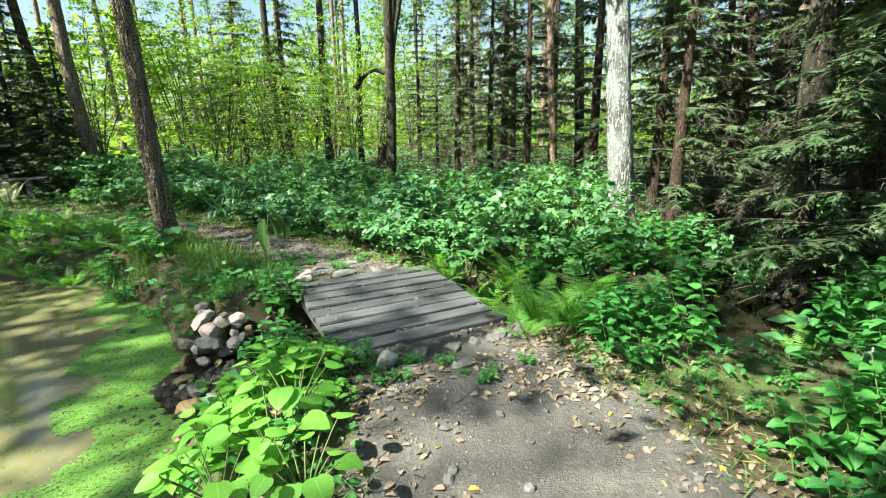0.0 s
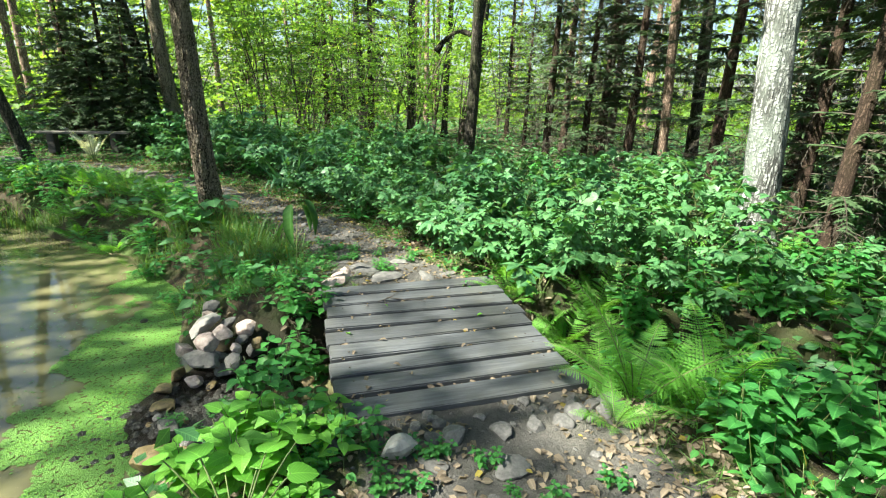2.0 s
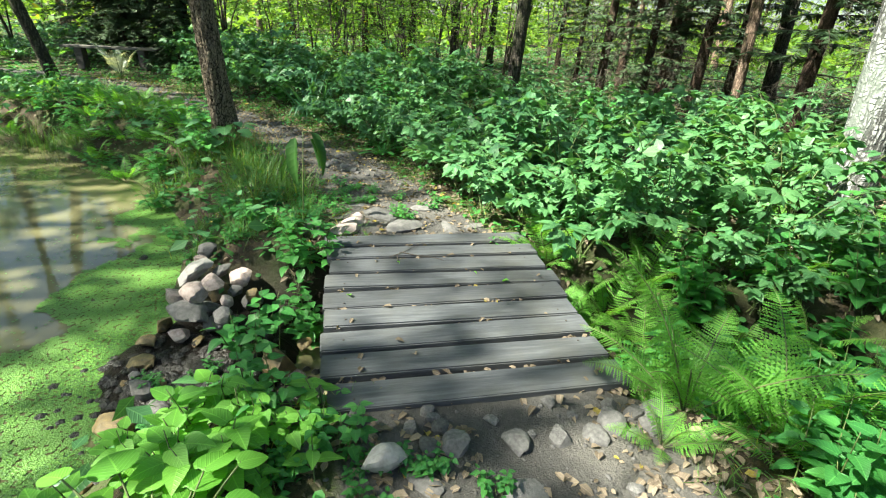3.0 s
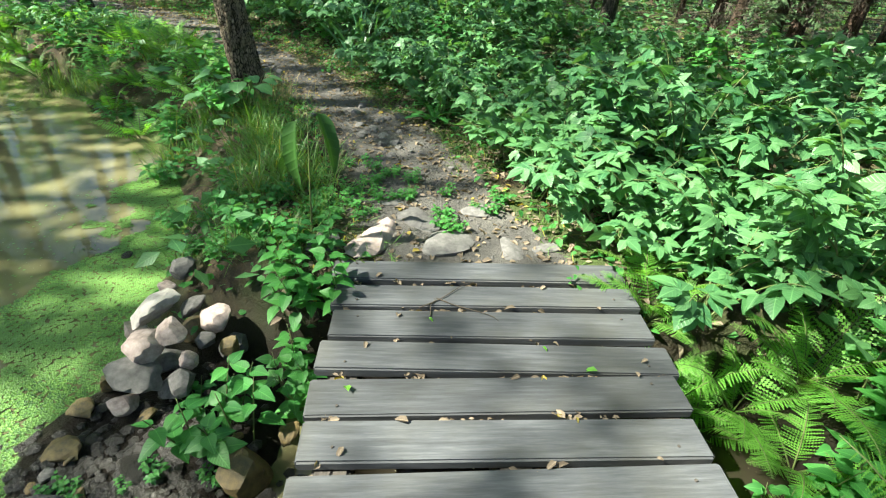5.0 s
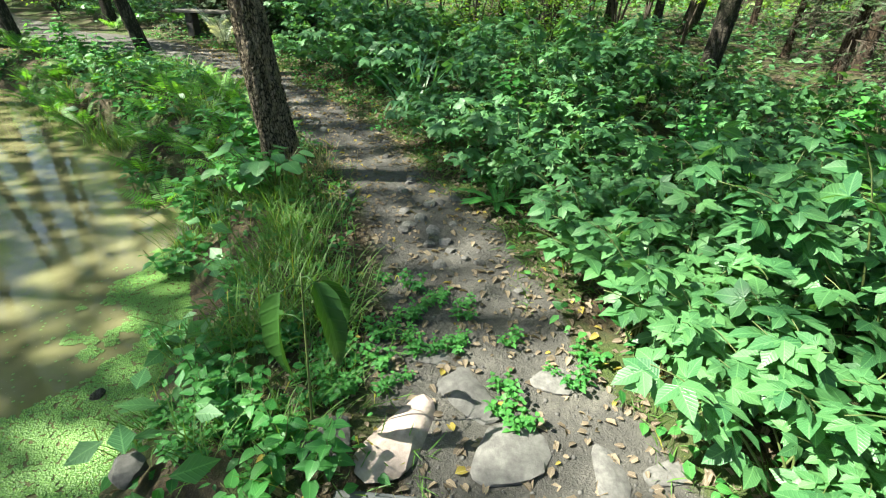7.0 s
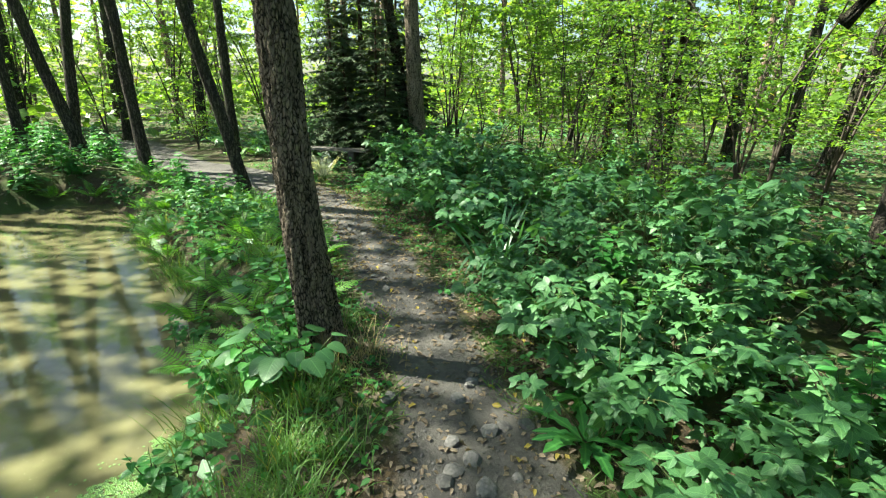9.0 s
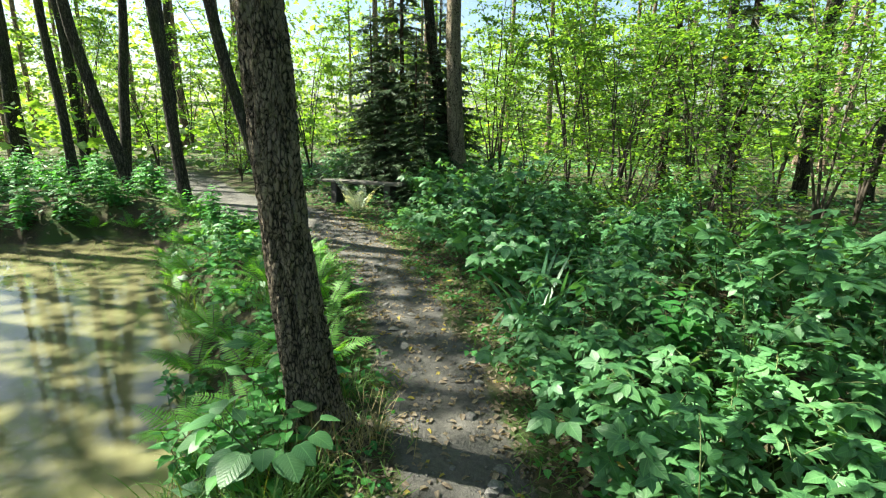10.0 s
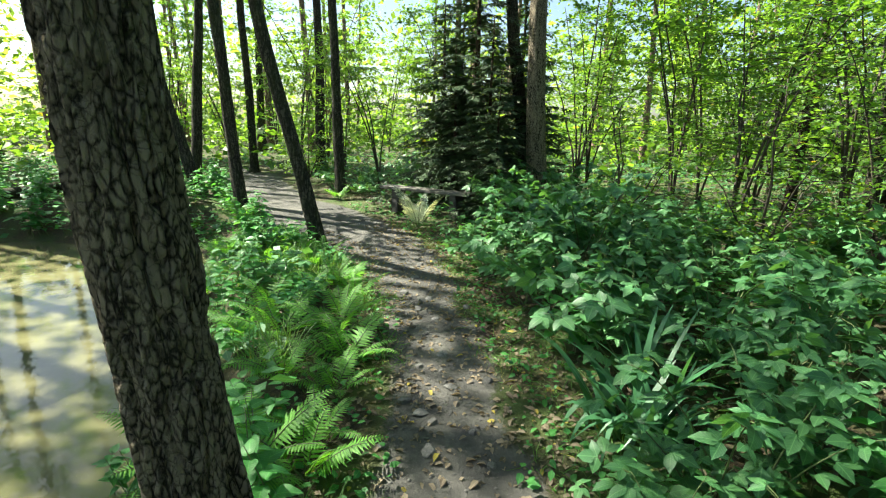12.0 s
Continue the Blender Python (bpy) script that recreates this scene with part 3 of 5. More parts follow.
broad_tree(-3.88, 6.68, (-3.92, 6.5, 2.2), 0.135, 21, BARK_A, "thick alder with deeply scaled brown bark beside the path", 140, 620, 0, 0.02, 0.3)
broad_tree(-8.8, 8.55, (-8.95, 7.95, 3.05), 0.10, 22, BARK, "dark slender alder leaning over the pond", crown=1, turn=1.0)
broad_tree(-12.2, 8.15, (-12.25, 7.9, 3.8), 0.12, 23, BARK, "dark alder on the far pond bank", crown=2, turn=2.0)
broad_tree(-14.7, 7.65, (-14.8, 6.75, 4.3), 0.14, 24, BARK, "dark leaning alder on the far pond bank", crown=1, turn=3.0)
broad_tree(-15.4, 6.65, (-15.4, 6.55, 4.4), 0.11, 25, BARK, "dark alder on the far pond bank", crown=1, turn=4.0)
broad_tree(-16.0, 7.7, (-15.95, 8.2, 4.5), 0.13, 26, BARK, "dark alder on the far pond bank", crown=2, turn=5.0)
broad_tree(-10.0, 13.4, (-10.45, 12.95, 3.8), 0.15, 29, BARK, "dark leaning trunk behind the young spruce", crown=1, turn=2.7)
broad_tree(-8.95, 12.6, (-9.1, 12.45, 3.5), 0.19, 30, BARK_A, "stout scaly-barked trunk beside the young spruce", 28, 70, 2, 0.0, 3.7)
broad_tree(-6.0, 18.4, (-6.1, 18.2, 3.6), 0.13, 31, BARK, "dark trunk in the undergrowth", crown=0, turn=4.7, high=True, top_z=15)
broad_tree(-4.7, 20.2, (-4.7, 20.2, 3.6), 0.17, 32, BARK, "dark trunk in the undergrowth", crown=1, turn=5.7, high=True, top_z=15)
broad_tree(-3.5, 21.0, (-3.4, 21.0, 4.7), 0.13, 33, BARK, "thin dark trunk in the undergrowth", crown=0, turn=0.2, high=True, top_z=15)
FORKED = broad_tree(-1.2, 11.05, (-1.12, 11.0, 3.0), 0.115, 34, BARK, "dark forked alder rising from the raspberry thicket", crown=1, turn=1.2, high=True, top_z=15)
part("fork_limb", bark_trunk(np.array([(0.05 + 0.02 * k + 0.012 * k * k, -0.03, 2.2 + 0.5 * k) for k in range(12)]), 0.075, 0.035, 14, 0.012, 5, flare=0.0), BARK, FORKED, "thick limb that forks off the trunk")
part("stub", bark_trunk(np.array([(-0.05 - 0.11 * k, 0.0, 2.75 + 0.07 * k - 0.02 * k * k) for k in range(7)]), 0.045, 0.02, 10, 0.006, 6, flare=0.0), BARK, FORKED, "short bent dead branch")
broad_tree(-2.4, 19.0, (-1.7, 19.0, 5.2), 0.2, 34, BARK, "leaning old trunk in the undergrowth", crown=1, turn=1.2, high=True, top_z=15)
broad_tree(2.56, 6.87, (2.35, 6.97, 3.17), 0.195, 35, BARK_GREY, "pale grey aspen trunk with lichen beside the creek", 40, 120, 0, 0.006, 2.2, top_z=13)
broad_tree(2.5, 11.0, (2.3, 11.0, 3.7), 0.09, 36, BARK_PINE, "thin reddish trunk with dead twigs", crown=0, turn=3.2, high=True, top_z=15)
broad_tree(4.2, 15.0, (3.9, 15.0, 4.4), 0.16, 37, BARK, "dark straight trunk among the spruces", crown=1, turn=4.2, high=True, top_z=15)
broad_tree(4.15, 5.5, (4.0, 5.5, 2.5), 0.18, 38, BARK, "massive mossy trunk on the creek bank", 32, 70, 0, 0.006, 5.2, high=True, top_z=15)


# out of view; added so that its crown shades the creek's right bank
broad_tree(-1.05, -0.35, (-1.1, -0.4, 3.0), 0.13, 39, BARK, "slender unseen alder added on the near pond bank for shade", crown=0, turn=0.9)


def needle_twig():
    v = [(-0.05, 0.0, 0), (0.05, 0.0, 0), (0.09, 0.45, -0.01), (0, 1.05, -0.05), (-0.09, 0.45, -0.01)]
    tris = [[0, 1, 2], [0, 2, 4], [4, 2, 3]]
    for k in range(3):
        y, w = 0.08 + k * 0.25, 0.30 - 0.065 * k
        for sg in (-1, 1):
            a = len(v)
            v += [(0, y, 0), (sg * w, y + w * 0.95, -0.03), (0, y + 0.13, 0)]
            tris.append([a, a + 1, a + 2] if sg > 0 else [a, a + 2, a + 1])
    return np.array(v, float), [np.array(tris)]


NEEDLE_TWIG = needle_twig()


def hang_twig():
    """A thin bare twig with side shoots, hanging along y."""
    v, tris = [(-0.012, 0, 0), (0.012, 0, 0), (0, 1, 0.05)], [[0, 1, 2]]
    for k in range(5):
        y, sg = 0.12 + 0.16 * k, -1 if k % 2 else 1
        a = len(v)
        v += [(0, y, 0), (sg * 0.22 * (1 - 0.1 * k), y + 0.24, 0.03 * sg), (0, y + 0.035, 0)]
        tris.append([a, a + 1, a + 2])
    return np.array(v, float), [np.array(tris)]


HANG_TWIG = hang_twig()


def spruce_meshes(seed, tall, reach, bare, whorl=0.22, dens=1.0, dense=False, twig=0.42, hang=0.0):
    """Trunk, dead lower sticks and drooping needled boughs."""
    rng = np.random.default_rng(seed)
    trunk = bark_trunk(bent_line((0, 0, -0.1), (0, 0, tall), 30, 0.03, rng), 0.022 * tall ** 0.75 + 0.01, 0.01, 12, 0.004, seed)
    boughs, needles, dry = Geo(), Geo(), Geo()
    z = bare * 0.3
    while z < tall - 0.15:
        alive = z > bare
        for k in range(rng.integers(3, 6)):
            a = rng.uniform(0, 6.283)
            ln = reach * (1 - 0.85 * max(z - bare, 0) / (tall - bare)) * rng.uniform(0.6, 1.1) * (1 if alive else 0.6)
            s = np.linspace(0, 1, 7)
            out = np.array([math.cos(a), math.sin(a), 0])
            sag = rng.uniform(0.15, 0.4)
            line = np.outer(s * ln, out) + np.c_[0 * s, 0 * s, z + ln * (0.12 * s - sag * s * s)]
            boughs.tube(line, np.linspace(0.010, 0.003, 7), 4)
            if hang:
                m = int(ln * hang * (1.0 if alive else 1.6)) + 2
                w = rng.uniform(0.1, 1, m)
                at = np.stack([np.interp(w, s, line[:, c]) for c in range(3)], -1)
                low = np.c_[rng.normal(size=(m, 2)) * 0.35, np.full(m, -1.0)] + out * 0.4
                dry.inst(HANG_TWIG, at, axes_from(low, rng.normal(size=(m, 3)) + (0, 0, 0.2)), rng.uniform(0.15, 0.42, m))
            if not alive:
                continue
            n = int(ln * 14 * dens) + 3
            u = rng.uniform(0.12, 1, n)
            pos = np.stack([np.interp(u, s, line[:, c]) for c in range(3)], -1)
            side = np.cross(out, (0, 0, 1.0))
            sg = rng.choice([-1, 1], n)
            along = out[None] * rng.uniform(0.35, 0.9, n)[:, None] + side[None] * (sg * rng.uniform(0.5, 1, n))[:, None] + np.c_[np.zeros((n, 2)), rng.uniform(-0.6, 0.05, n)]
            size = (twig * (1.1 - u * 0.75)) * min(1, 0.5 + ln / 2) * rng.uniform(0.7, 1.2, n)
            needles.inst(NEEDLE_TWIG, pos, axes_from(along, np.tile((0, 0, 1.0), (n, 1)) + rng.normal(size=(n, 3)) * 0.3), size)
            if dense and size.mean() > 0.13:
                p2 = pos + along * (size * 0.5)[:, None]
                a2 = along + np.cross(along, (0, 0, 1.0)) * rng.choice([-0.8, 0.8], n)[:, None] + (0, 0, -0.2)
                needles.inst(NEEDLE_TWIG, p2, axes_from(a2, np.tile((0, 0, 1.0), (n, 1))), size * 0.6)
        z += whorl * rng.uniform(0.7, 1.3)
    made = (trunk.mesh("trunk"), boughs.mesh("bough"), needles.mesh("needle_foliage"))
    return made + (dry.mesh("dry_twig"),) if hang else made


SPRUCE_YOUNG = spruce_meshes(51, 5.6, 2.0, 0.2, 0.19, 1.7, True, 0.36)
SPRUCE_MID = [spruce_meshes(52, 8.0, 1.75, 0.9, 0.24, 1.9, False, 0.27, 7), spruce_meshes(53, 9.0, 1.7, 1.3, 0.24, 1.9, False, 0.29, 7)]
SPRUCE_TALL = spruce_meshes(54, 13.0, 2.1, 3.2, 0.34, 0.8)


def spruce(x, y, meshes, scale, turn, label):
    tree = thing("spruce_tree", label, "tree", "spruces in the wood")
    tree.matrix_basis = pose(x, y, ground_at(x, y), 0, 0, turn) @ Matrix.Scale(scale, 4)
    for name, me, mt in zip(("trunk", "bough", "needle_foliage", "dry_twig"), meshes, (BARK_SPRUCE, TWIG, NEEDLE, DRY_NEEDLE)):
        part(name, me, mt, tree)
    return tree


spruce(-10.7, 12.4, SPRUCE_YOUNG, 1.0, 20, "young dark green spruce behind the wooden bench")
for _x, _y, _s in ((-9.7, 12.0, 0.62), (-11.6, 12.2, 0.75), (-10.7, 11.9, 0.55), (-9.1, 11.75, 0.45), (-10.0, 13.2, 0.75), (-12.4, 13.2, 0.8)):
    spruce(_x, _y, SPRUCE_YOUNG, _s, _x * 90, "small dark spruce beside the wooden bench")
spruce(4.25, 4.45, SPRUCE_YOUNG, 1.1, 30, "dark spruce with drooping boughs beside the creek")
spruce(3.55, 2.6, SPRUCE_YOUNG, 0.55, 75, "small dark spruce beside the creek")
for k, (x, y, s, v) in enumerate([(3.3, 6.9, 0.8, 0), (4.9, 8.3, 0.95, 1), (4.6, 5.2, 0.95, 0), (5.6, 6.6, 1.0, 1), (6.3, 8.9, 1.1, 0), (1.7, 13.8, 1.0, 1), (2.1, 12.4, 0.9, 1),
                                  (0.9, 15.5, 1.0, 0), (3.2, 14.5, 1.0, 1), (7.5, 11.5, 1.2, 0), (5.2, 12.0, 1.0, 1), (-0.2, 16.5, 0.6, 0), (-7.2, 18.0, 1.0, 0), (-5.9, 19.0, 1.1, 1), (8.2, 7.6, 1.1, 1),
                                  (6.6, 4.9, 1.0, 0), (4.3, 7.2, 0.75, 1), (3.6, 8.3, 0.85, 0), (5.3, 9.6, 0.9, 0), (3.1, 10.2, 0.9, 1), (1.2, 12.6, 0.8, 0), (0.4, 13.6, 0.85, 1), (6.9, 10.3, 1.0, 1), (-1.0, 21.0, 0.8, 1), (2.6, 18.5, 1.1, 0), (-13.0, 15.5, 0.7, 1), (4.4, 3.4, 0.85, 1)]):
    spruce(x, y, SPRUCE_MID[v], s, k * 67, "dark spruce with sparse drooping boughs and dead lower twigs")


def shrub_meshes(seed, tall, spread, stems, leaves_n, size, fine=1.0):
    rng = np.random.default_rng(seed)
    wood, leaves = Geo(), Geo()
    for _ in range(stems):
        a, r = rng.uniform(0, 6.283), spread * rng.uniform(0.3, 1)
        h = tall * rng.uniform(0.6, 1)
        s = np.linspace(0, 1, 9)
        line = np.c_[r * s ** 1.6 * math.cos(a), r * s ** 1.6 * math.sin(a), h * s * (1.15 - 0.15 * s)] + rng.normal(size=(9, 3)) * 0.03 * s[:, None]
        wood.tube(line, np.linspace(0.022, 0.004, 9) * (0.6 + h / 6), 5)
        for _ in range(int((7 + h * 2) * fine)):
            u = rng.uniform(0.25, 1)
            p = np.array([np.interp(u, s, line[:, c]) for c in range(3)])
            b = rng.uniform(0, 6.283)
            ln = rng.uniform(0.4, 1.0) * (1.15 - u) * spread * 0.8 + 0.25
            t = np.linspace(0, 1, 5)
            tw = p + np.outer(t * ln, (math.cos(b), math.sin(b), 0)) + np.c_[0 * t, 0 * t, ln * (0.35 * t - 0.35 * t * t)]
            wood.tube(tw, np.linspace(0.006, 0.002, 5), 4)
            n = max(6, leaves_n // (stems * int((7 + h * 2) * fine)))
            uu = rng.uniform(0.15, 1.05, n)
            pos = np.stack([np.interp(uu, t, tw[:, c]) for c in range(3)], -1) + rng.normal(size=(n, 3)) * (0.09, 0.09, 0.03)
            ax = axes_from(rand_dirs(n, rng, 0.35) + (0.5 * math.cos(b), 0.5 * math.sin(b), -0.1), rng.normal(size=(n, 3)) * 0.35 + (0, 0, 1))
            leaves.inst(LEAF_LOW, pos, ax, rng.uniform(0.7, 1.3, n) * size)
    return wood.mesh("stalk"), leaves.mesh("foliage")


SHRUBS = [shrub_meshes(61, 5.0, 2.2, 4, 2300, 0.09, 1.1), shrub_meshes(62, 3.6, 1.7, 4, 1900, 0.08, 1.1), shrub_meshes(63, 6.5, 2.5, 4, 2500, 0.105, 1.1), shrub_meshes(64, 2.2, 1.0, 5, 1200, 0.07)]


def shrub(x, y, v, s, turn):
    ob = thing("understory_shrub", "leafy green understory shrub with thin arching stems", "shrub", "shrubs in the wood")
    ob.matrix_basis = pose(x, y, ground_at(x, y) - 0.02, 0, 0, turn) @ Matrix.Scale(s, 4)
    part("stalk", SHRUBS[v][0], TWIG, ob)
    part("foliage", SHRUBS[v][1], LEAF_SHRUB, ob)


_r = random.Random(5)
SHRUB_SPOTS = [(-6.0, 13.5, 1, 1.0), (-7.4, 14.2, 0, 1.0), (-5.2, 14.8, 0, 1.0), (-4.3, 13.2, 1, 0.9), (-3.2, 14.6, 0, 0.9), (-6.6, 11.9, 3, 1.0), (-5.0, 12.2, 3, 1.0), (-2.0, 15.0, 1, 1.0),
               (-8.0, 16.0, 2, 1.0), (-10.5, 15.2, 2, 1.0), (-12.5, 13.2, 0, 1.0), (-14.5, 12.0, 1, 1.0), (-17.0, 12.0, 0, 1.0), (-15.5, 10.4, 3, 1.1), (-18.5, 9.0, 1, 1.0),
               (-20.0, 11.5, 2, 1.0), (-21.0, 7.5, 2, 1.0), (-21.5, 1.0, 2, 1.0), (-3.4, 11.6, 3, 0.9), (0.2, 18.2, 0, 0.9), (-1.5, 23.0, 2, 1.0), (-5.0, 22.0, 2, 1.1), (-9.0, 21.0, 2, 1.1), (-6.8, 15.6, 2, 0.9), (-4.6, 17.8, 2, 1.0), (-8.6, 18.6, 0, 1.2), (-3.0, 16.4, 0, 1.0), (-11.8, 17.0, 2, 1.0)]
for x, y, v, s in SHRUB_SPOTS:
    shrub(x, y, v, s * _r.uniform(0.9, 1.1), _r.uniform(0, 360))
for k in range(24):
    a, d = radians(_r.uniform(-52, 118)), _r.uniform(20, 42)
    x, y = -d * math.sin(a) - 2, d * math.cos(a) + 5
    shrub(x, y, _r.choice((0, 2, 2)), _r.uniform(1.0, 1.5), _r.uniform(0, 360))


# tall trees added on the south-west bank, mostly unseen, whose crowns dapple the light
TALL_CROWNS = [crown_geo(s, 3.0, 12.5, 21.5, 20, 52, 0.21) for s in (6, 7, 8)]


def tall_alder(x, y, k):
    tree = thing("broadleaf_tree", "tall dark high-crowned alder added behind the pond to shape the light", "tree", "tall alders round the pond")
    tree.location = (x, y, ground_at(x, y) - 0.06)
    rng = np.random.default_rng(300 + k)
    part("trunk", bark_trunk(bent_line((0, 0, 0), (rng.uniform(-0.8, 0.8), rng.uniform(-0.8, 0.8), 21.0), 24, 0.15, rng), 0.2, 0.05, 14, 0.015, k), BARK, tree)
    for name, me, mt in zip(("limb", "crown"), TALL_CROWNS[k % 3], (BARK, LEAF_TREE)):
        ob = part(name, me, mt, tree)
        ob.rotation_euler = (0, 0, k * 1.3)


_t = np.random.default_rng(21)
_tall = []
for x, y in np.c_[_t.uniform(-21, -1, 900), _t.uniform(-11, 2.5, 900)]:
    land = inside(np.array([(x, y)]), SHORE)[0] == False and shore_dist(np.array([(x, y)]))[0] > 0.7
    if land and (y < -4.3 or -16.5 < x < -14.8) and x > -17.5 and all(math.hypot(x - a, y - b) > 3.0 for a, b in _tall):
        _tall.append((x, y))
# the last three stand further west, added for the pond to reflect
for k, (x, y) in enumerate(_tall[:24] + [(-15.3, -3.2), (-15.6, 0.4), (-24.5, 6.0), (-29.0, 12.0), (-27.0, 2.0)]):
    tall_alder(x, y, k)

# alders on the west bank; the southern ones are unseen, placed for their shade
for k, (x, y) in enumerate(((-15.2, 1.2), (-15.0, -1.8), (-22.8, 5.8), (-16.2, -4.4), (-21.5, -1.6), (-21.0, 7.5), (-18.8, -2.4), (-19.5, 9.8), (-17.8, 11.5), (-13.6, 10.6))):
    broad_tree(x, y, (x + 0.12 * math.sin(k * 2.0), y + 0.12 * math.cos(k * 3.0), 3.0), 0.12 + 0.02 * (k % 3), 40 + k, BARK, "slender dark alder on the west bank", crown=k, turn=k * 1.1, high=True, top_z=15)


# tall pines further back
def pine_meshes(seed, tall):
    rng = np.random.default_rng(seed)
    trunk = bark_trunk(bent_line((0, 0, -0.2), (rng.uniform(-0.5, 0.5), 0, tall), 14, 0.12, rng), 0.17, 0.06, 8, 0.006, seed)
    wood, leaves = crown_geo(seed + 1, 2.2, tall * 0.62, tall, 14, 32, 0.36)
    return trunk.mesh("trunk"), wood, leaves


PINES = [pine_meshes(71, 17), pine_meshes(75, 15), pine_meshes(78, 19)]
for k in range(70):
    a, d = radians(_r.uniform(-58, 122)), 20 + 36 * _r.random() ** 0.8
    x, y = -d * math.sin(a) - 2, d * math.cos(a) + 5
    tree = thing("pine_tree", "tall straight pine with reddish bark in the wood", "tree", "pines in the wood")
    tree.matrix_basis = pose(x, y, 0, 0, 0, _r.uniform(0, 360)) @ Matrix.Scale(_r.uniform(0.8, 1.15), 4)
    for name, me, mt in zip(("trunk", "limb", "crown"), PINES[k % 3], (BARK_PINE, BARK_PINE, LEAF_TREE)):
        part(name, me, mt, tree)

# ---- footbridge ----
def build_bridge():
    near_l, near_r, far_l, far_r = (np.array(c) for c in ((-0.72, 3.13), (0.54, 3.8), (-1.58, 4.76), (-0.20, 5.42)))
    bridge = thing("wooden_footbridge", "small footbridge of weathered grey planks over the creek", "footbridge")
    rng = random.Random(3)
    n = 9
    for k in range(n):
        t = (k + 0.5) / n
        a = near_l + (far_l - near_l) * t
        b = near_r + (far_r - near_r) * t
        mid, d = (a + b) / 2, b - a
        ln = float(np.hypot(*d)) + rng.uniform(-0.05, 0.06)
        pitch = float(np.hypot(*((far_l + far_r - near_l - near_r) / 2))) / n
        bm = box_bm(ln, pitch - rng.uniform(0.022, 0.04), 0.05, 0.007)
        for v in bm.verts:
            if abs(v.co.x) > ln * 0.45:
                v.co.z -= 0.004 * rng.random()
        ob = part("plank", bm, PLANK, bridge)
        ob.matrix_basis = pose(mid[0] + rng.uniform(-0.03, 0.03), mid[1], -0.02 + rng.uniform(-0.006, 0.006), rng.uniform(-1, 1), rng.uniform(-0.4, 0.4), math.degrees(math.atan2(d[1], d[0])) + rng.uniform(-0.9, 0.9))
        for e in (-0.42, 0.42):
            nail = bmesh.new()
            bmesh.ops.create_cone(nail, segments=8, radius1=0.006, radius2=0.005, depth=0.004, cap_ends=True)
            nb = part("nail", nail, BEAM, ob, "rusty nail head")
            nb.location = (e * ln, rng.uniform(-0.05, 0.05), 0.027)
    for u in (0.07, 0.5, 0.93):
        a, b = near_l + (near_r - near_l) * u, far_l + (far_r - far_l) * u
        d = b - a
        ln = float(np.hypot(*d))
        ob = part("beam", box_bm(ln + 0.1, 0.13, 0.15, 0.012), BEAM, bridge, "dark round-edged timber bearer")
        ob.matrix_basis = pose((a[0] + b[0]) / 2, (a[1] + b[1]) / 2, -0.125, 0, 0, math.degrees(math.atan2(d[1], d[0])))
    for a, b in ((near_l, near_r), (far_l, far_r)):
        d = b - a
        out = (near_l - far_l) / np.hypot(*(near_l - far_l)) * (0.03 if a is near_l else -0.03)
        ob = part("sill_board", box_bm(float(np.hypot(*d)), 0.05, 0.16, 0.008), BEAM, bridge, "dark board on edge under the deck end")
        ob.matrix_basis = pose((a[0] + b[0]) / 2 - out[0], (a[1] + b[1]) / 2 - out[1], -0.135, 0, 0, math.degrees(math.atan2(d[1], d[0])))
    return bridge


build_bridge()


# ---- stones ----
def rock_mesh(seed, flat=0.6, rough=0.26, cuts=17):
    rng = np.random.default_rng(seed)
    bm = bmesh.new()
    bmesh.ops.create_icosphere(bm, subdivisions=3, radius=0.5)
    v = np.array([x.co[:] for x in bm.verts])
    u = v / np.linalg.norm(v, axis=1)[:, None]
    r = 0.5 * (1 + rough * vnoise(u * 1.7 + seed, seed) + rough * 0.45 * vnoise(u * 4.2 + seed, seed + 1) + 0.04 * vnoise(u * 11, seed + 2))
    for nrm in rng.normal(size=(cuts, 3)):
        nrm /= np.linalg.norm(nrm)
        c = u @ nrm
        lim = 0.5 * rng.uniform(0.46, 0.74)
        r = np.where(c > 0.05, np.minimum(r, lim / np.maximum(c, 0.05)), r)
    for x, p in zip(bm.verts, u * r[:, None] * (1, rng.uniform(0.65, 0.95), flat)):
        x.co = p
    bm.normal_update()
    for f in bm.faces:
        f.smooth = True
    for e in bm.edges:
        e.smooth = e.calc_face_angle(0.0) < 0.42
    me = bpy.data.meshes.new("stone")
    bm.to_mesh(me)
    bm.free()
    return me


ROCKS = [rock_mesh(s, f) for s, f in ((1, 0.7), (2, 0.6), (3, 0.75), (4, 0.8))]
SLABS = [rock_mesh(s, f, 0.34, 6) for s, f in ((11, 0.2), (12, 0.18), (13, 0.22))]
ROCK_MESHES = {}


def stone(x, y, size, material, label, group, flat=False, turn=None, tilt=0.0, sink=0.3, z=None, pick=None):
    """One stone, part sunk in what it lies on."""
    k = _r.randrange(3) if pick is None else pick
    base = (SLABS if flat else ROCKS)[k % (3 if flat else 4)]
    key = (base.name, material.name)
    if key not in ROCK_MESHES:
        ROCK_MESHES[key] = base.copy()
        ROCK_MESHES[key].materials.append(material)
    ob = tagged(new("stone", ROCK_MESHES[key]), label, "stone", group)
    hgt = size * (0.09 if flat else 0.34)
    zz = ground_at(x, y) if z is None else z
    ob.matrix_basis = pose(x, y, zz + hgt * (1 - 2 * sink), tilt, tilt * 0.6, _r.uniform(0, 360) if turn is None else turn) @ Matrix.Scale(size, 4)
    return ob


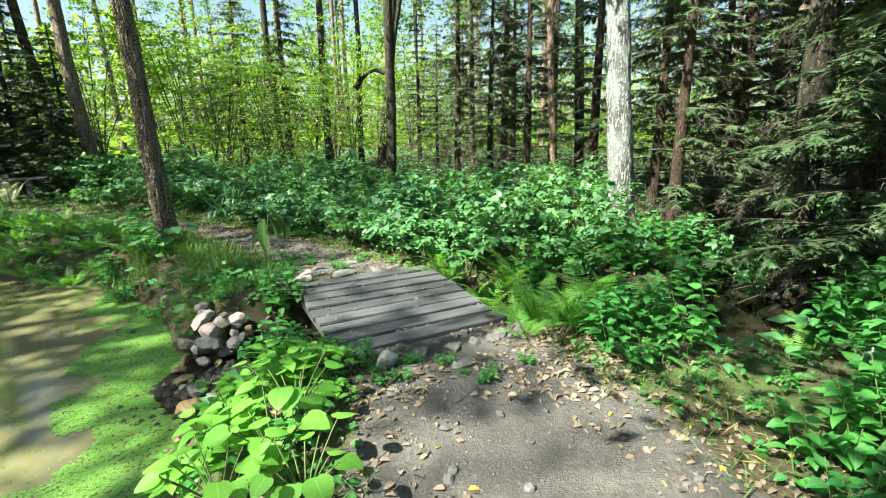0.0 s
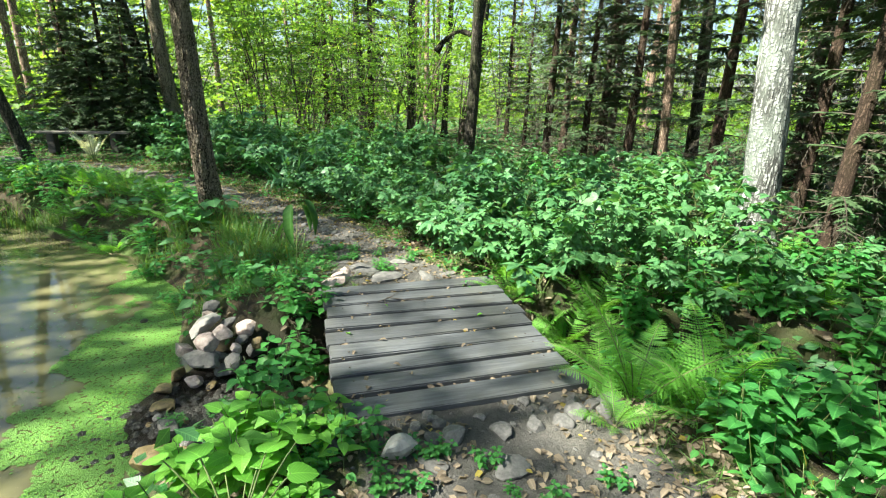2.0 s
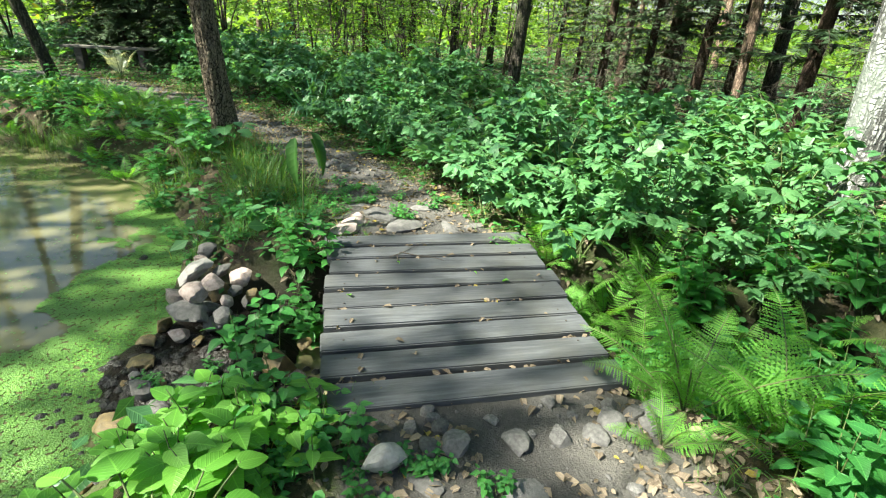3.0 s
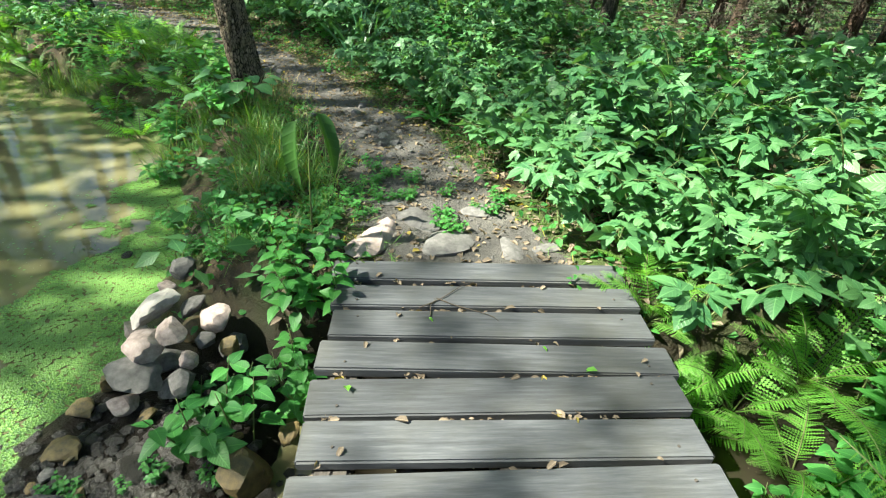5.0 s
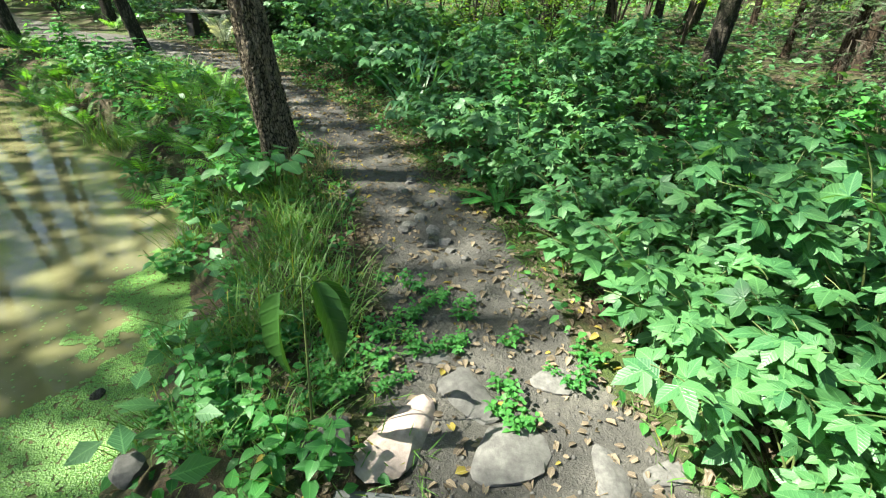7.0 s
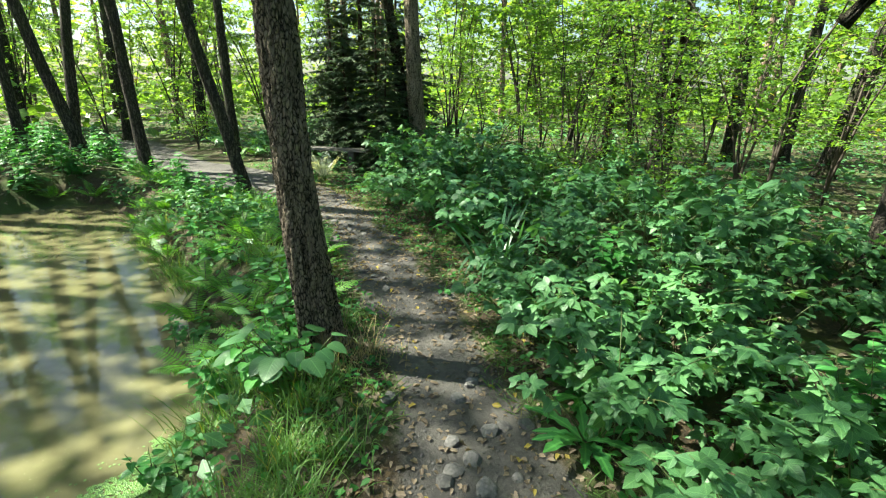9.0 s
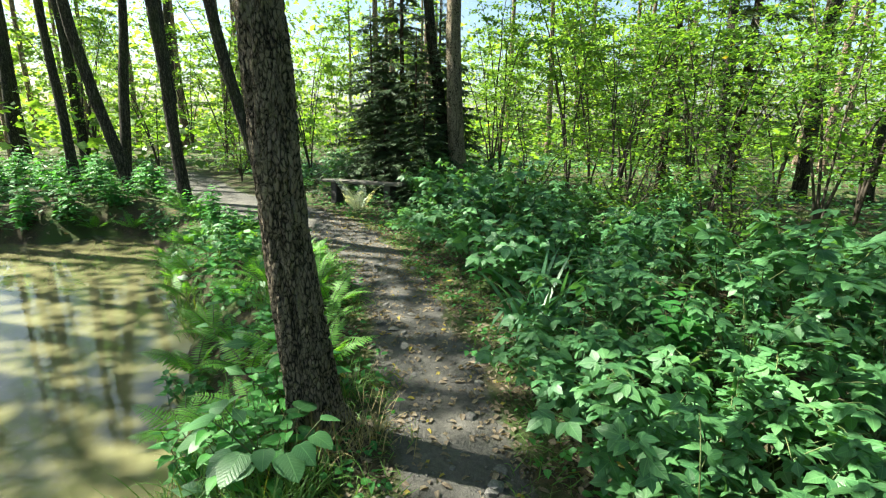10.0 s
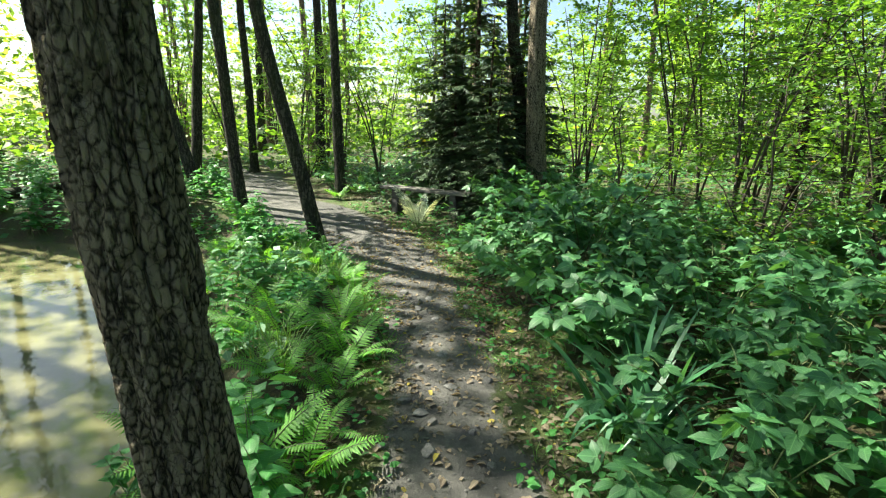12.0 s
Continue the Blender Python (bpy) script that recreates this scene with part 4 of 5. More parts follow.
G1, G2, G3 = "stones at the bridge ends", "heap of stones at the creek mouth", "stones in the path"
for x, y, s in ((-1.42, 5.36, 0.40), (-1.16, 5.22, 0.40), (-1.12, 5.67, 0.26), (-0.78, 5.32, 0.26), (-0.6, 5.45, 0.24), (-1.66, 5.48, 0.2), (-1.72, 4.86, 0.3)):
    stone(x, y, s, STONE, "flat grey granite slab set in the path", G1, True, sink=0.58)
stone(-1.52, 5.06, 0.44, PALE, "flat pale stone set before the bridge", G1, True, sink=0.5)
upright = stone(-0.4, 2.98, 0.2, WHITE, "upright pale pointed stone at the bridge end", G1, False, 40, 0, 0.25)
upright.matrix_basis = pose(-0.4, 2.98, ground_at(-0.4, 2.98) + 0.07, 8, -6, 40) @ Matrix.Diagonal((0.22, 0.16, 0.42, 1))
for x, y, s, f in ((-0.18, 3.18, 0.26, 0), (0.05, 3.28, 0.24, 0), (0.22, 3.36, 0.2, 0), (-0.25, 2.98, 0.2, 1), (0.1, 3.05, 0.3, 1), (0.42, 3.5, 0.26, 0), (0.62, 3.62, 0.34, 0), (0.5, 3.2, 0.14, 0), (-0.95, 2.9, 0.36, 0), (-0.75, 3.02, 0.3, 0)):
    stone(x, y, s * 0.75, STONE, "grey stone packed against the bridge end", G1, bool(f), sink=0.42)
HEAP_LABEL = {STONE: "grey granite stone in the heap", WHITE: "large sunlit whitish boulder on the heap", PALE: "pale pink granite stone in the heap", OCHRE: "ochre stone in the heap", BLACK: "black wet stone in the silt"}
for x, y, z, s, m in ((-2.37, 4.42, -0.12, 0.22, STONE), (-2.21, 4.12, -0.10, 0.30, WHITE), (-2.1, 4.23, -0.14, 0.2, STONE), (-1.95, 4.23, -0.16, 0.24, PALE), (-2.01, 4.03, -0.11, 0.2, PALE),
                      (-2.07, 3.93, -0.14, 0.27, PALE), (-2.06, 3.84, -0.22, 0.31, STONE), (-1.86, 3.91, -0.26, 0.2, STONE), (-1.88, 4.0, -0.2, 0.14, PALE), (-1.92, 4.12, -0.2, 0.15, STONE),
                      (-2.25, 3.83, -0.36, 0.17, OCHRE), (-2.07, 3.76, -0.35, 0.17, PALE), (-1.83, 4.18, -0.25, 0.14, OCHRE), (-2.28, 4.25, -0.1, 0.14, PALE), (-2.05, 4.01, -0.3, 0.24, STONE)):
    stone(x, y, s, m, HEAP_LABEL[m], G2, z=z, sink=0.5, tilt=_r.uniform(-25, 25))
for x, y, s, m in ((-2.4, 4.1, 0.22, PALE), (-2.15, 4.24, 0.24, OCHRE), (-1.9, 4.25, 0.24, STONE), (-2.2, 4.0, 0.26, STONE), (-1.95, 3.95, 0.24, STONE), (-2.3, 4.42, 0.2, STONE)):
    stone(x, y, s, m, HEAP_LABEL[m], G2, z=-0.34, sink=0.5, tilt=_r.uniform(-25, 25))
for x, y, s, m in ((-2.24, 3.68, 0.17, OCHRE), (-2.11, 3.51, 0.21, OCHRE), (-1.92, 3.33, 0.22, STONE), (-1.76, 3.26, 0.15, STONE), (-1.85, 3.09, 0.3, OCHRE), (-1.39, 3.76, 0.3, OCHRE), (-1.34, 3.98, 0.16, OCHRE),
                   (-1.23, 3.47, 0.14, OCHRE), (-1.79, 3.59, 0.18, BLACK), (-1.59, 3.33, 0.23, BLACK), (-1.15, 3.53, 0.2, BLACK), (-1.7, 3.17, 0.14, OCHRE), (-1.21, 3.68, 0.18, BLACK), (-1.38, 3.55, 0.13, OCHRE)):
    stone(x, y, s, m, HEAP_LABEL[m].replace("in the heap", "lying in the wet silt"), G2, z=-0.39, sink=0.45, tilt=_r.uniform(-15, 15))
for x, y, s in ((-1.78, 2.85, 0.2), (-1.72, 2.45, 0.26), (-1.3, 2.6, 0.24), (-2.75, 4.62, 0.14)):
    stone(x, y, s, OCHRE, "brown mossy stone at the water edge", G2, sink=0.4)
for k in range(22):
    t = _r.random()
    x, y = -0.72 + 1.3 * t + _r.gauss(0, 0.05), 3.05 + 0.6 * t + _r.gauss(0, 0.09)
    stone(x, y, _r.uniform(0.06, 0.16), STONE, "grey stone packed against the bridge end", G1, sink=0.4, tilt=_r.uniform(-20, 20))
for k in range(60):
    t = _r.uniform(7.4, 13.2)
    i = int(t)
    a, b = PATH_LINE[i], PATH_LINE[i + 1]
    c = a + (b - a) * (t - i)
    stone(c[0] + _r.gauss(0, 0.22), c[1] + _r.gauss(0, 0.18), _r.uniform(0.05, 0.17), STONE, "small grey stone trodden into the path", G3, sink=0.5)
for k in range(26):
    stone(_r.uniform(-0.5, 1.3), _r.uniform(1.3, 3.1), _r.uniform(0.03, 0.09), STONE, "small grey stone trodden into the path", G3, sink=0.35)


# ---- plants ----
def arch(base, a, ln, rise, sag, k=7):
    s = np.linspace(0, 1, k)
    return np.array(base) + np.c_[ln * s * math.cos(a), ln * s * math.sin(a), rise * s - sag * s * s]


def bramble_meshes(seed, tall, spread, stems, per):
    rng = np.random.default_rng(seed)
    wood, leaves = Geo(), Geo()
    for _ in range(stems):
        a = rng.uniform(0, 6.283)
        ln, h = spread * rng.uniform(0.4, 1.1), tall * rng.uniform(0.7, 1.15)
        line = arch((rng.normal(0, 0.06), rng.normal(0, 0.06), 0), a, ln, h * 1.6, h * 0.75, 9)
        wood.tube(line, np.linspace(0.006, 0.002, 9), 4)
        s = np.linspace(0, 1, 9)
        u = rng.uniform(0.28, 1.0, per)
        pos = np.stack([np.interp(u, s, line[:, c]) for c in range(3)], -1)
        b = rng.uniform(0, 6.283, per)
        along = np.c_[np.cos(b), np.sin(b), rng.uniform(-0.35, 0.3, per)]
        leaves.inst(TRIFOLIATE, pos, axes_from(along, rng.normal(size=(per, 3)) * 0.42 + (0, 0, 1)), rng.uniform(0.09, 0.165, per))
    return wood.mesh("stalk"), leaves.mesh("foliage")


def nettle_meshes(seed, tall, stems, size, template=LEAF_HEART):
    """Upright stems with opposite pairs of leaves."""
    rng = np.random.default_rng(seed)
    wood, leaves = Geo(), Geo()
    for _ in range(stems):
        h = tall * rng.uniform(0.6, 1.1)
        a = rng.uniform(0, 6.283)
        line = arch((rng.normal(0, 0.10), rng.normal(0, 0.10), 0), a, h * 0.3, h, h * 0.08, 7)
        wood.tube(line, np.linspace(0.005, 0.002, 7), 4)
        k = int(h / 0.075)
        for i in range(1, k):
            u = (i + 0.6) / (k + 0.6)
            p = np.array([np.interp(u, np.linspace(0, 1, 7), line[:, c]) for c in range(3)])
            b = i * 1.571 + a + rng.normal(0, 0.2)
            sz = size * (1.15 - 0.75 * abs(u - 0.45)) * rng.uniform(0.8, 1.2)
            along = np.array([(math.cos(b), math.sin(b), 0.1), (-math.cos(b), -math.sin(b), 0.1)]) + rng.normal(size=(2, 3)) * 0.15
            leaves.inst(template, np.array([p, p]) + along * 0.25 * sz, axes_from(along, rng.normal(size=(2, 3)) * 0.2 + (0, 0, 1)), sz)
    return wood.mesh("stalk"), leaves.mesh("foliage")


def fern_frond(rng, ln, detail):
    """A frond along a rising, drooping arc, with tapering leaflets on both sides."""
    g, stem = Geo(), Geo()
    a = 0.0
    line = arch((0, 0, 0), a, ln * 0.62, ln * 1.05, ln * 0.5, 12)
    stem.tube(line, np.linspace(0.005, 0.0015, 12), 4)
    s = np.linspace(0, 1, 12)
    n = 34 if detail else 19
    u = np.linspace(0.14, 0.985, n)
    pos = np.stack([np.interp(u, s, line[:, c]) for c in range(3)], -1)
    tan = np.gradient(pos, axis=0)
    tan /= np.linalg.norm(tan, axis=1)[:, None]
    wid = ln * 0.155 * np.minimum(1, (u - 0.05) / 0.22) * (1 - u) ** 0.75 * 1.5 + 0.006
    if detail:
        lobes = []
        for i in range(7):
            y = (i + 0.4) / 7.6
            w = 0.075 * (1 - y) ** 0.6 + 0.010
            for sg in (-1, 1):
                lobes.append((np.array([(0, y - 0.06, 0), (sg * w, y + 0.07, 0.008), (0, y + 0.075, 0)], float), [np.array([[0, 1, 2] if sg > 0 else [2, 1, 0]])]))
        pinna = join_templates([(l, Matrix.Identity(4)) for l in lobes])
    else:
        pinna = leaf_shape([(0.12, 0.10), (0.5, 0.085)], 0.12, 0.0)
    for sg in (-1, 1):
        side = np.tile((0, sg * 1.0, 0), (n, 1))
        along = side + tan * 0.42 + (0, 0, -0.18) + rng.normal(size=(n, 3)) * 0.07
        nrm = np.cross(tan, side) * sg
        g.inst(pinna, pos, axes_from(along, nrm), wid)
    return stem, g


def fern_meshes(seed, fronds, ln, detail):
    rng = np.random.default_rng(seed)
    wood, leaves = Geo(), Geo()
    for k in range(fronds):
        st, g = fern_frond(rng, ln * rng.uniform(0.65, 1.1), detail)
        m = pose(0, 0, 0, rng.uniform(-12, 12), rng.uniform(-18, 22), k * 360 / fronds + rng.uniform(-20, 20))
        wood.put(st, m)
        leaves.put(g, m)
    return wood.mesh("stalk"), leaves.mesh("frond")


def blade_meshes(seed, n, ln, width, spread, sag=0.7, k=6):
    rng = np.random.default_rng(seed)
    g = Geo()
    for _ in range(n):
        a, h = rng.uniform(0, 6.283), ln * rng.uniform(0.5, 1.1)
        b0 = rng.normal(size=2) * spread * 0.3
        line = arch((b0[0], b0[1], -0.02), a, h * rng.uniform(0.15, 0.75), h, h * sag * rng.uniform(0.2, 1), k)
        w = width * rng.uniform(0.6, 1.2) * np.array([0.7, 1, 1, 0.85, 0.55, 0.04])[:k]
        side = np.array([-math.sin(a), math.cos(a), 0])
        v = np.concatenate([line - side * w[:, None], line + side * w[:, None]])
        i = np.arange(k - 1)
        g.add(v, [np.stack([i, i + 1, i + 1 + k, i + k], -1)])
    return g.mesh("blade_tuft")


BRAMBLES = [bramble_meshes(81, 0.85, 0.72, 9, 13), bramble_meshes(82, 0.65, 0.68, 9, 12), bramble_meshes(83, 1.05, 0.78, 10, 13), bramble_meshes(84, 0.45, 0.5, 8, 9)]
NETTLES = [nettle_meshes(85, 0.6, 7, 0.11), nettle_meshes(86, 0.42, 8, 0.09), nettle_meshes(87, 0.8, 7, 0.12)]
FERNS = [fern_meshes(88, 11, 0.85, True), fern_meshes(89, 8, 0.6, True), fern_meshes(90, 9, 0.55, False)]
FERNS_PALE = fern_meshes(99, 8, 0.65, True)
TUSSOCKS = [blade_meshes(91, 150, 0.5, 0.0035, 0.3, 0.9), blade_meshes(92, 110, 0.34, 0.003, 0.3, 0.9)]
SEDGE = blade_meshes(93, 40, 1.0, 0.024, 0.35, 1.147)
STRAWS = blade_meshes(94, 90, 0.45, 0.0025, 0.3, 1.1)


def plant(name, meshes, mats, names, x, y, s, label, category, group, turn=None, z=None, tilt=0.0):
    ob = thing(name, label, category, group)
    ob.matrix_basis = pose(x, y, (ground_at(x, y) if z is None else z) - 0.01, tilt, 0, _r.uniform(0, 360) if turn is None else turn) @ Matrix.Scale(s, 4)
    for me, mt, nm in zip(meshes, mats, names):
        part(nm, me, mt, ob)
    return ob


def bramble(x, y, v, s):
    plant("bramble_bush", BRAMBLES[v], (STEM, LEAF_BRAMBLE), ("stalk", "foliage"), x, y, s, "green raspberry bush with three-part leaves beside the path", "bush", "raspberry thicket along the path")


def nettle(x, y, v, s):
    plant("nettle_plant", NETTLES[v], (STEM, LEAF_NETTLE), ("stalk", "foliage"), x, y, s, "green nettle clump with toothed heart-shaped leaves", "plant", "nettles on the bank")


def fern(x, y, v, s, label="green lady fern with feathery fronds", turn=None):
    plant("fern", FERNS[v], (STEM, LEAF_FERN), ("stalk", "frond"), x, y, s, label, "fern", "ferns in the wood", turn)


def tussock(x, y, v, s):
    plant("grass_tussock", (TUSSOCKS[v],), (LEAF_GRASS,), ("blade_tuft",), x, y, s, "tuft of fine green grass on the bank", "grass", "grass tufts on the bank")


def right_side(p):
    """Whether a place lies on the thicket's side of the path."""
    d, w = seg_dist(p, PATH_LINE)
    i = np.clip(w.astype(int), 0, len(PATH_LINE) - 2)
    t = PATH_LINE[i + 1] - PATH_LINE[i]
    r = p - PATH_LINE[i]
    return t[:, 0] * r[:, 1] - t[:, 1] * r[:, 0] < 0


def scatter(n, x0, x1, y0, y1, seed, gap, ok):
    """Places at least gap apart in a rectangle, where ok() holds."""
    rng = np.random.default_rng(seed)
    p = np.c_[rng.uniform(x0, x1, n), rng.uniform(y0, y1, n)]
    p = p[ok(p)]
    keep = []
    for q in p:
        if all((q[0] - k[0]) ** 2 + (q[1] - k[1]) ** 2 > gap * gap for k in keep):
            keep.append(q)
    return keep


def creek_gap(x, y):
    """The trodden, nearly bare slope down to the bend of the creek."""
    return x > 1.2 and 2.3 < y < 5.6 and 0.56 < x / y < 0.84


def clear(p, path=0.4, shore=0.2, creek=0.75):
    return (path_mask(p) > path) & (shore_dist(p) > shore) & (seg_dist(p, CREEK_LINE)[0] > creek)


# the thicket on the far side of the bridge and along the path
for x, y in scatter(2600, -9.0, 2.2, 5.2, 13.0, 1, 0.45, lambda p: clear(p, 0.38, 0.3, 0.6) & right_side(p) & (path_mask(p) < 4.2)):
    edge = path_mask(np.array([(x, y)]))[0] < 0.75
    if math.hypot(x + 4.0, y - 8.72) < 0.5 or math.hypot(x + 9.1, y - 10.3) < 1.1:
        continue
    pick = _r.random()
    if pick < 0.10:
        fern(x, y, 2, _r.uniform(1.0, 1.4))
        continue
    if pick < 0.24:
        nettle(x, y, _r.choice((0, 2)), _r.uniform(0.75, 1.0))
        continue
    hill = 0.5 + 0.5 * float(vnoise(np.array([(x * 0.8, y * 0.8, 2.0)]), 17)[0])
    bramble(x, y, 3 if edge and _r.random() < 0.5 else _r.choice((0, 1, 2)) if not edge else _r.choice((0, 1)), _r.uniform(0.62, 0.85) + 0.55 * hill)

for x, y in ((-0.55, 5.78), (-0.12, 5.62), (0.28, 5.42), (-0.9, 6.15), (0.62, 5.6), (0.15, 5.95), (-0.4, 6.3), (0.9, 5.9), (1.3, 5.6), (1.2, 6.3)):
    bramble(x, y, _r.choice((0, 1)), _r.uniform(0.65, 0.85))
for x, y in scatter(700, -3.6, 0.4, 5.9, 9.2, 12, 0.36, lambda p: right_side(p) & (path_mask(p) > 0.3) & (path_mask(p) < 1.5) & (np.hypot(p[:, 0] + 4.0, p[:, 1] - 8.72) > 0.6)):
    bramble(x, y, _r.choice((0, 1, 3)), _r.uniform(0.6, 0.9))
for x, y in scatter(900, 1.4, 7.0, 5.8, 13.0, 2, 0.8, lambda p: clear(p, 0.5, 0.5, 0.8)):
    bramble(x, y, _r.choice((1, 3, 3)), _r.uniform(0.7, 1.0))
for x, y in scatter(500, -16.0, -10.0, 9.8, 15.0, 3, 0.9, lambda p: clear(p, 0.6, 0.5, 0.8) & ((p[:, 0] + 10.3) ** 2 + (p[:, 1] - 11.2) ** 2 > 1.6)):
    bramble(x, y, _r.choice((0, 1, 3)), _r.uniform(0.7, 1.1))

# the bank between path and pond
for x, y in scatter(2600, -9.5, -1.7, 4.3, 9.0, 4, 0.27, lambda p: (path_mask(p) > 0.22) & (shore_dist(p) > -0.02) & ~right_side(p) & (seg_dist(p, CREEK_LINE)[0] > 0.8)
                    & (np.hypot(p[:, 0] + 3.9, p[:, 1] - 6.7) > 0.3)):
    near_water = shore_dist(np.array([(x, y)]))[0] < 0.45
    k = _r.random()
    if y < 6.5 and x > -3.95:
        if k < 0.45:
            tussock(x, y, 1, _r.uniform(0.7, 1.1))
        elif k < 0.7:
            nettle(x, y, 1, _r.uniform(0.35, 0.65))
    elif k < 0.5:
        fern(x, y, 2, _r.uniform(0.75, 1.15))
    elif k < 0.72:
        nettle(x, y, _r.choice((0, 1)), _r.uniform(0.6, 0.9))
    elif k < 0.9 or near_water:
        tussock(x, y, 0, _r.uniform(0.8, 1.2))
    else:
        bramble(x, y, 3, 0.8)
for x, y in ((-2.55, 5.45), (-2.75, 5.75), (-2.95, 5.6), (-3.1, 5.95), (-2.45, 5.15), (-3.4, 6.2), (-2.2, 5.35)):
    tussock(x, y, 0, _r.uniform(0.85, 1.1))
for x, y in ((-3.75, 6.5), (-3.65, 6.6), (-3.62, 6.85)):
    plant("dry_grass_tuft", (STRAWS,), (STRAW,), ("blade_tuft",), x, y, 0.9, "dry straw-coloured grass at the foot of the tree", "grass", "dry grass")
for x, y, s in ((-3.72, 6.25, 1.0), (-4.2, 6.5, 0.9), (-3.95, 6.35, 0.8)):
    nettle(x, y, 1, s)
for x, y in scatter(500, -13.5, -8.6, 6.6, 9.2, 6, 0.5, lambda p: (path_mask(p) > 0.3) & (shore_dist(p) > 0.05)):
    k = _r.random()
    if k < 0.6:
        nettle(x, y, _r.choice((0, 2)), _r.uniform(0.8, 1.1))
    else:
        fern(x, y, 2, _r.uniform(0.9, 1.3))
for x, y in scatter(400, -18.0, -11.8, 2.0, 8.4, 7, 0.6, lambda p: shore_dist(p) > 0.05):
    nettle(x, y, _r.choice((0, 2)), _r.uniform(0.8, 1.3))

# bushes in the dry bed of the creek further up
for x, y in scatter(900, 3.6, 9.5, 5.4, 12.5, 9, 0.75, lambda p: seg_dist(p, CREEK_LINE)[0] < 1.1):
    bramble(x, y, _r.choice((0, 1)), _r.uniform(0.8, 1.1))
# plants that hang over the creek
for x, y in scatter(700, -0.6, 4.6, 3.4, 8.0, 8, 0.3, lambda p: (seg_dist(p, CREEK_LINE)[0] > 0.42) & (seg_dist(p, CREEK_LINE)[0] < 1.0) & (path_mask(p) > 0.35) & (p[:, 0] > 1.1)):
    k = _r.random()
    if creek_gap(x, y):
        continue
    if k < 0.45:
        nettle(x, y, _r.choice((0, 1)), _r.uniform(0.6, 0.9))
    elif k < 0.75:
        fern(x, y, 2, _r.uniform(0.7, 1.0))
    else:
        bramble(x, y, 3, _r.uniform(0.7, 1.0))

for x, y, s in ((1.15, 5.2, 0.7), (0.62, 5.45, 0.7), (-0.05, 5.6, 0.6), (1.4, 5.0, 0.7)):
    bramble(x, y, _r.choice((0, 1)), s)
for x, y, s in ((1.0, 5.1, 0.8), (1.3, 4.05, 0.7)):
    nettle(x, y, 0, s)

for x, y, s, a in ((0.22, 5.0, 0.75, 200), (0.5, 5.06, 0.8, 250), (0.02, 5.22, 0.7, 160), (0.95, 4.0, 0.8, 60), (0.62, 4.02, 0.6, 120)):
    fern(x, y, 0, s, "feathery fern hanging over the creek", a)
for x, y, v, s in ((0.78, 4.9, 1, 1.0), (1.0, 4.7, 1, 1.0), (1.25, 4.78, 0, 0.9), (1.12, 4.4, 1, 1.0), (1.5, 4.6, 1, 1.0), (0.72, 5.15, 0, 0.9), (0.98, 4.25, 1, 0.9), (1.7, 4.85, 1, 1.0), (1.4, 4.25, 1, 0.9), (2.0, 4.55, 1, 1.0)):
    fern(x, y, v, s, "feathery fern hanging over the creek")
for x, y, s in ((0.9, 4.8, 0.8), (1.3, 4.5, 0.9), (1.05, 5.0, 0.8), (1.6, 4.4, 0.9), (1.8, 4.65, 0.9), (0.75, 4.6, 0.6), (2.2, 4.3, 0.9), (2.4, 4.6, 0.9), (1.2, 4.15, 0.7)):
    nettle(x, y, 0, s)
# round the near end of the bridge
fern(0.8, 3.85, 0, 1.2, "large bright green fern beside the bridge", 10)
fern(1.15, 3.7, 0, 0.95, "large bright green fern beside the bridge", 130)
fern(1.25, 3.62, 1, 0.9, "bright green fern beside the bridge", 80)
fern(0.62, 3.45, 1, 0.6, "small bright fern at the path edge", 200)
for x, y, s in ((0.1, 5.0, 0.8), (0.35, 4.95, 0.9), (-0.05, 5.35, 0.8), (0.75, 5.1, 0.9), (1.15, 4.98, 0.8)):
    fern(x, y, 1, s, "fern leaning over the creek beside the bridge")
for x, y, v, s in ((1.2, 3.3, 0, 0.8), (1.45, 3.45, 0, 0.9), (1.7, 3.35, 0, 0.9), (1.55, 3.75, 0, 0.6), (1.9, 3.6, 0, 0.9), (1.4, 4.05, 0, 0.8), (1.75, 4.0, 0, 0.8), (1.0, 4.1, 1, 0.9), (1.35, 3.0, 1, 0.8),
                   (1.7, 2.9, 1, 0.8), (2.0, 3.15, 0, 0.7), (1.75, 2.45, 0, 0.8), (2.05, 2.6, 0, 0.9), (2.35, 2.9, 0, 0.9), (2.1, 2.1, 0, 0.9), (1.75, 1.95, 1, 0.9), (2.5, 2.4, 2, 0.8), (2.0, 1.6, 0, 0.9), (1.65, 1.6, 1, 0.8), (2.4, 1.8, 2, 0.9),
                   (2.75, 3.2, 2, 0.8), (2.9, 2.7, 2, 0.9), (2.7, 3.55, 0, 0.9), (3.2, 3.3, 2, 0.9), (3.5, 3.8, 0, 0.9), (3.4, 2.6, 2, 1.0), (1.4, 5.15, 0, 0.8), (1.9, 5.2, 0, 0.9), (2.3, 5.5, 0, 0.9), (2.0, 5.8, 2, 0.8), (2.6, 6.1, 0, 0.9)):
    nettle(x, y, 1 if creek_gap(x, y) else v, s * (0.3 if creek_gap(x, y) else 1.0))
for x, y in ((2.2, 5.9), (2.75, 6.6), (2.3, 7.3), (1.9, 6.6), (2.1, 5.2)):
    fern(x, y, 2, _r.uniform(0.8, 1.1))
for x, y, s in ((3.0, 3.0, 0.9), (3.3, 4.1, 0.9), (2.65, 2.2, 0.9)):
    fern(x, y, 2, s)


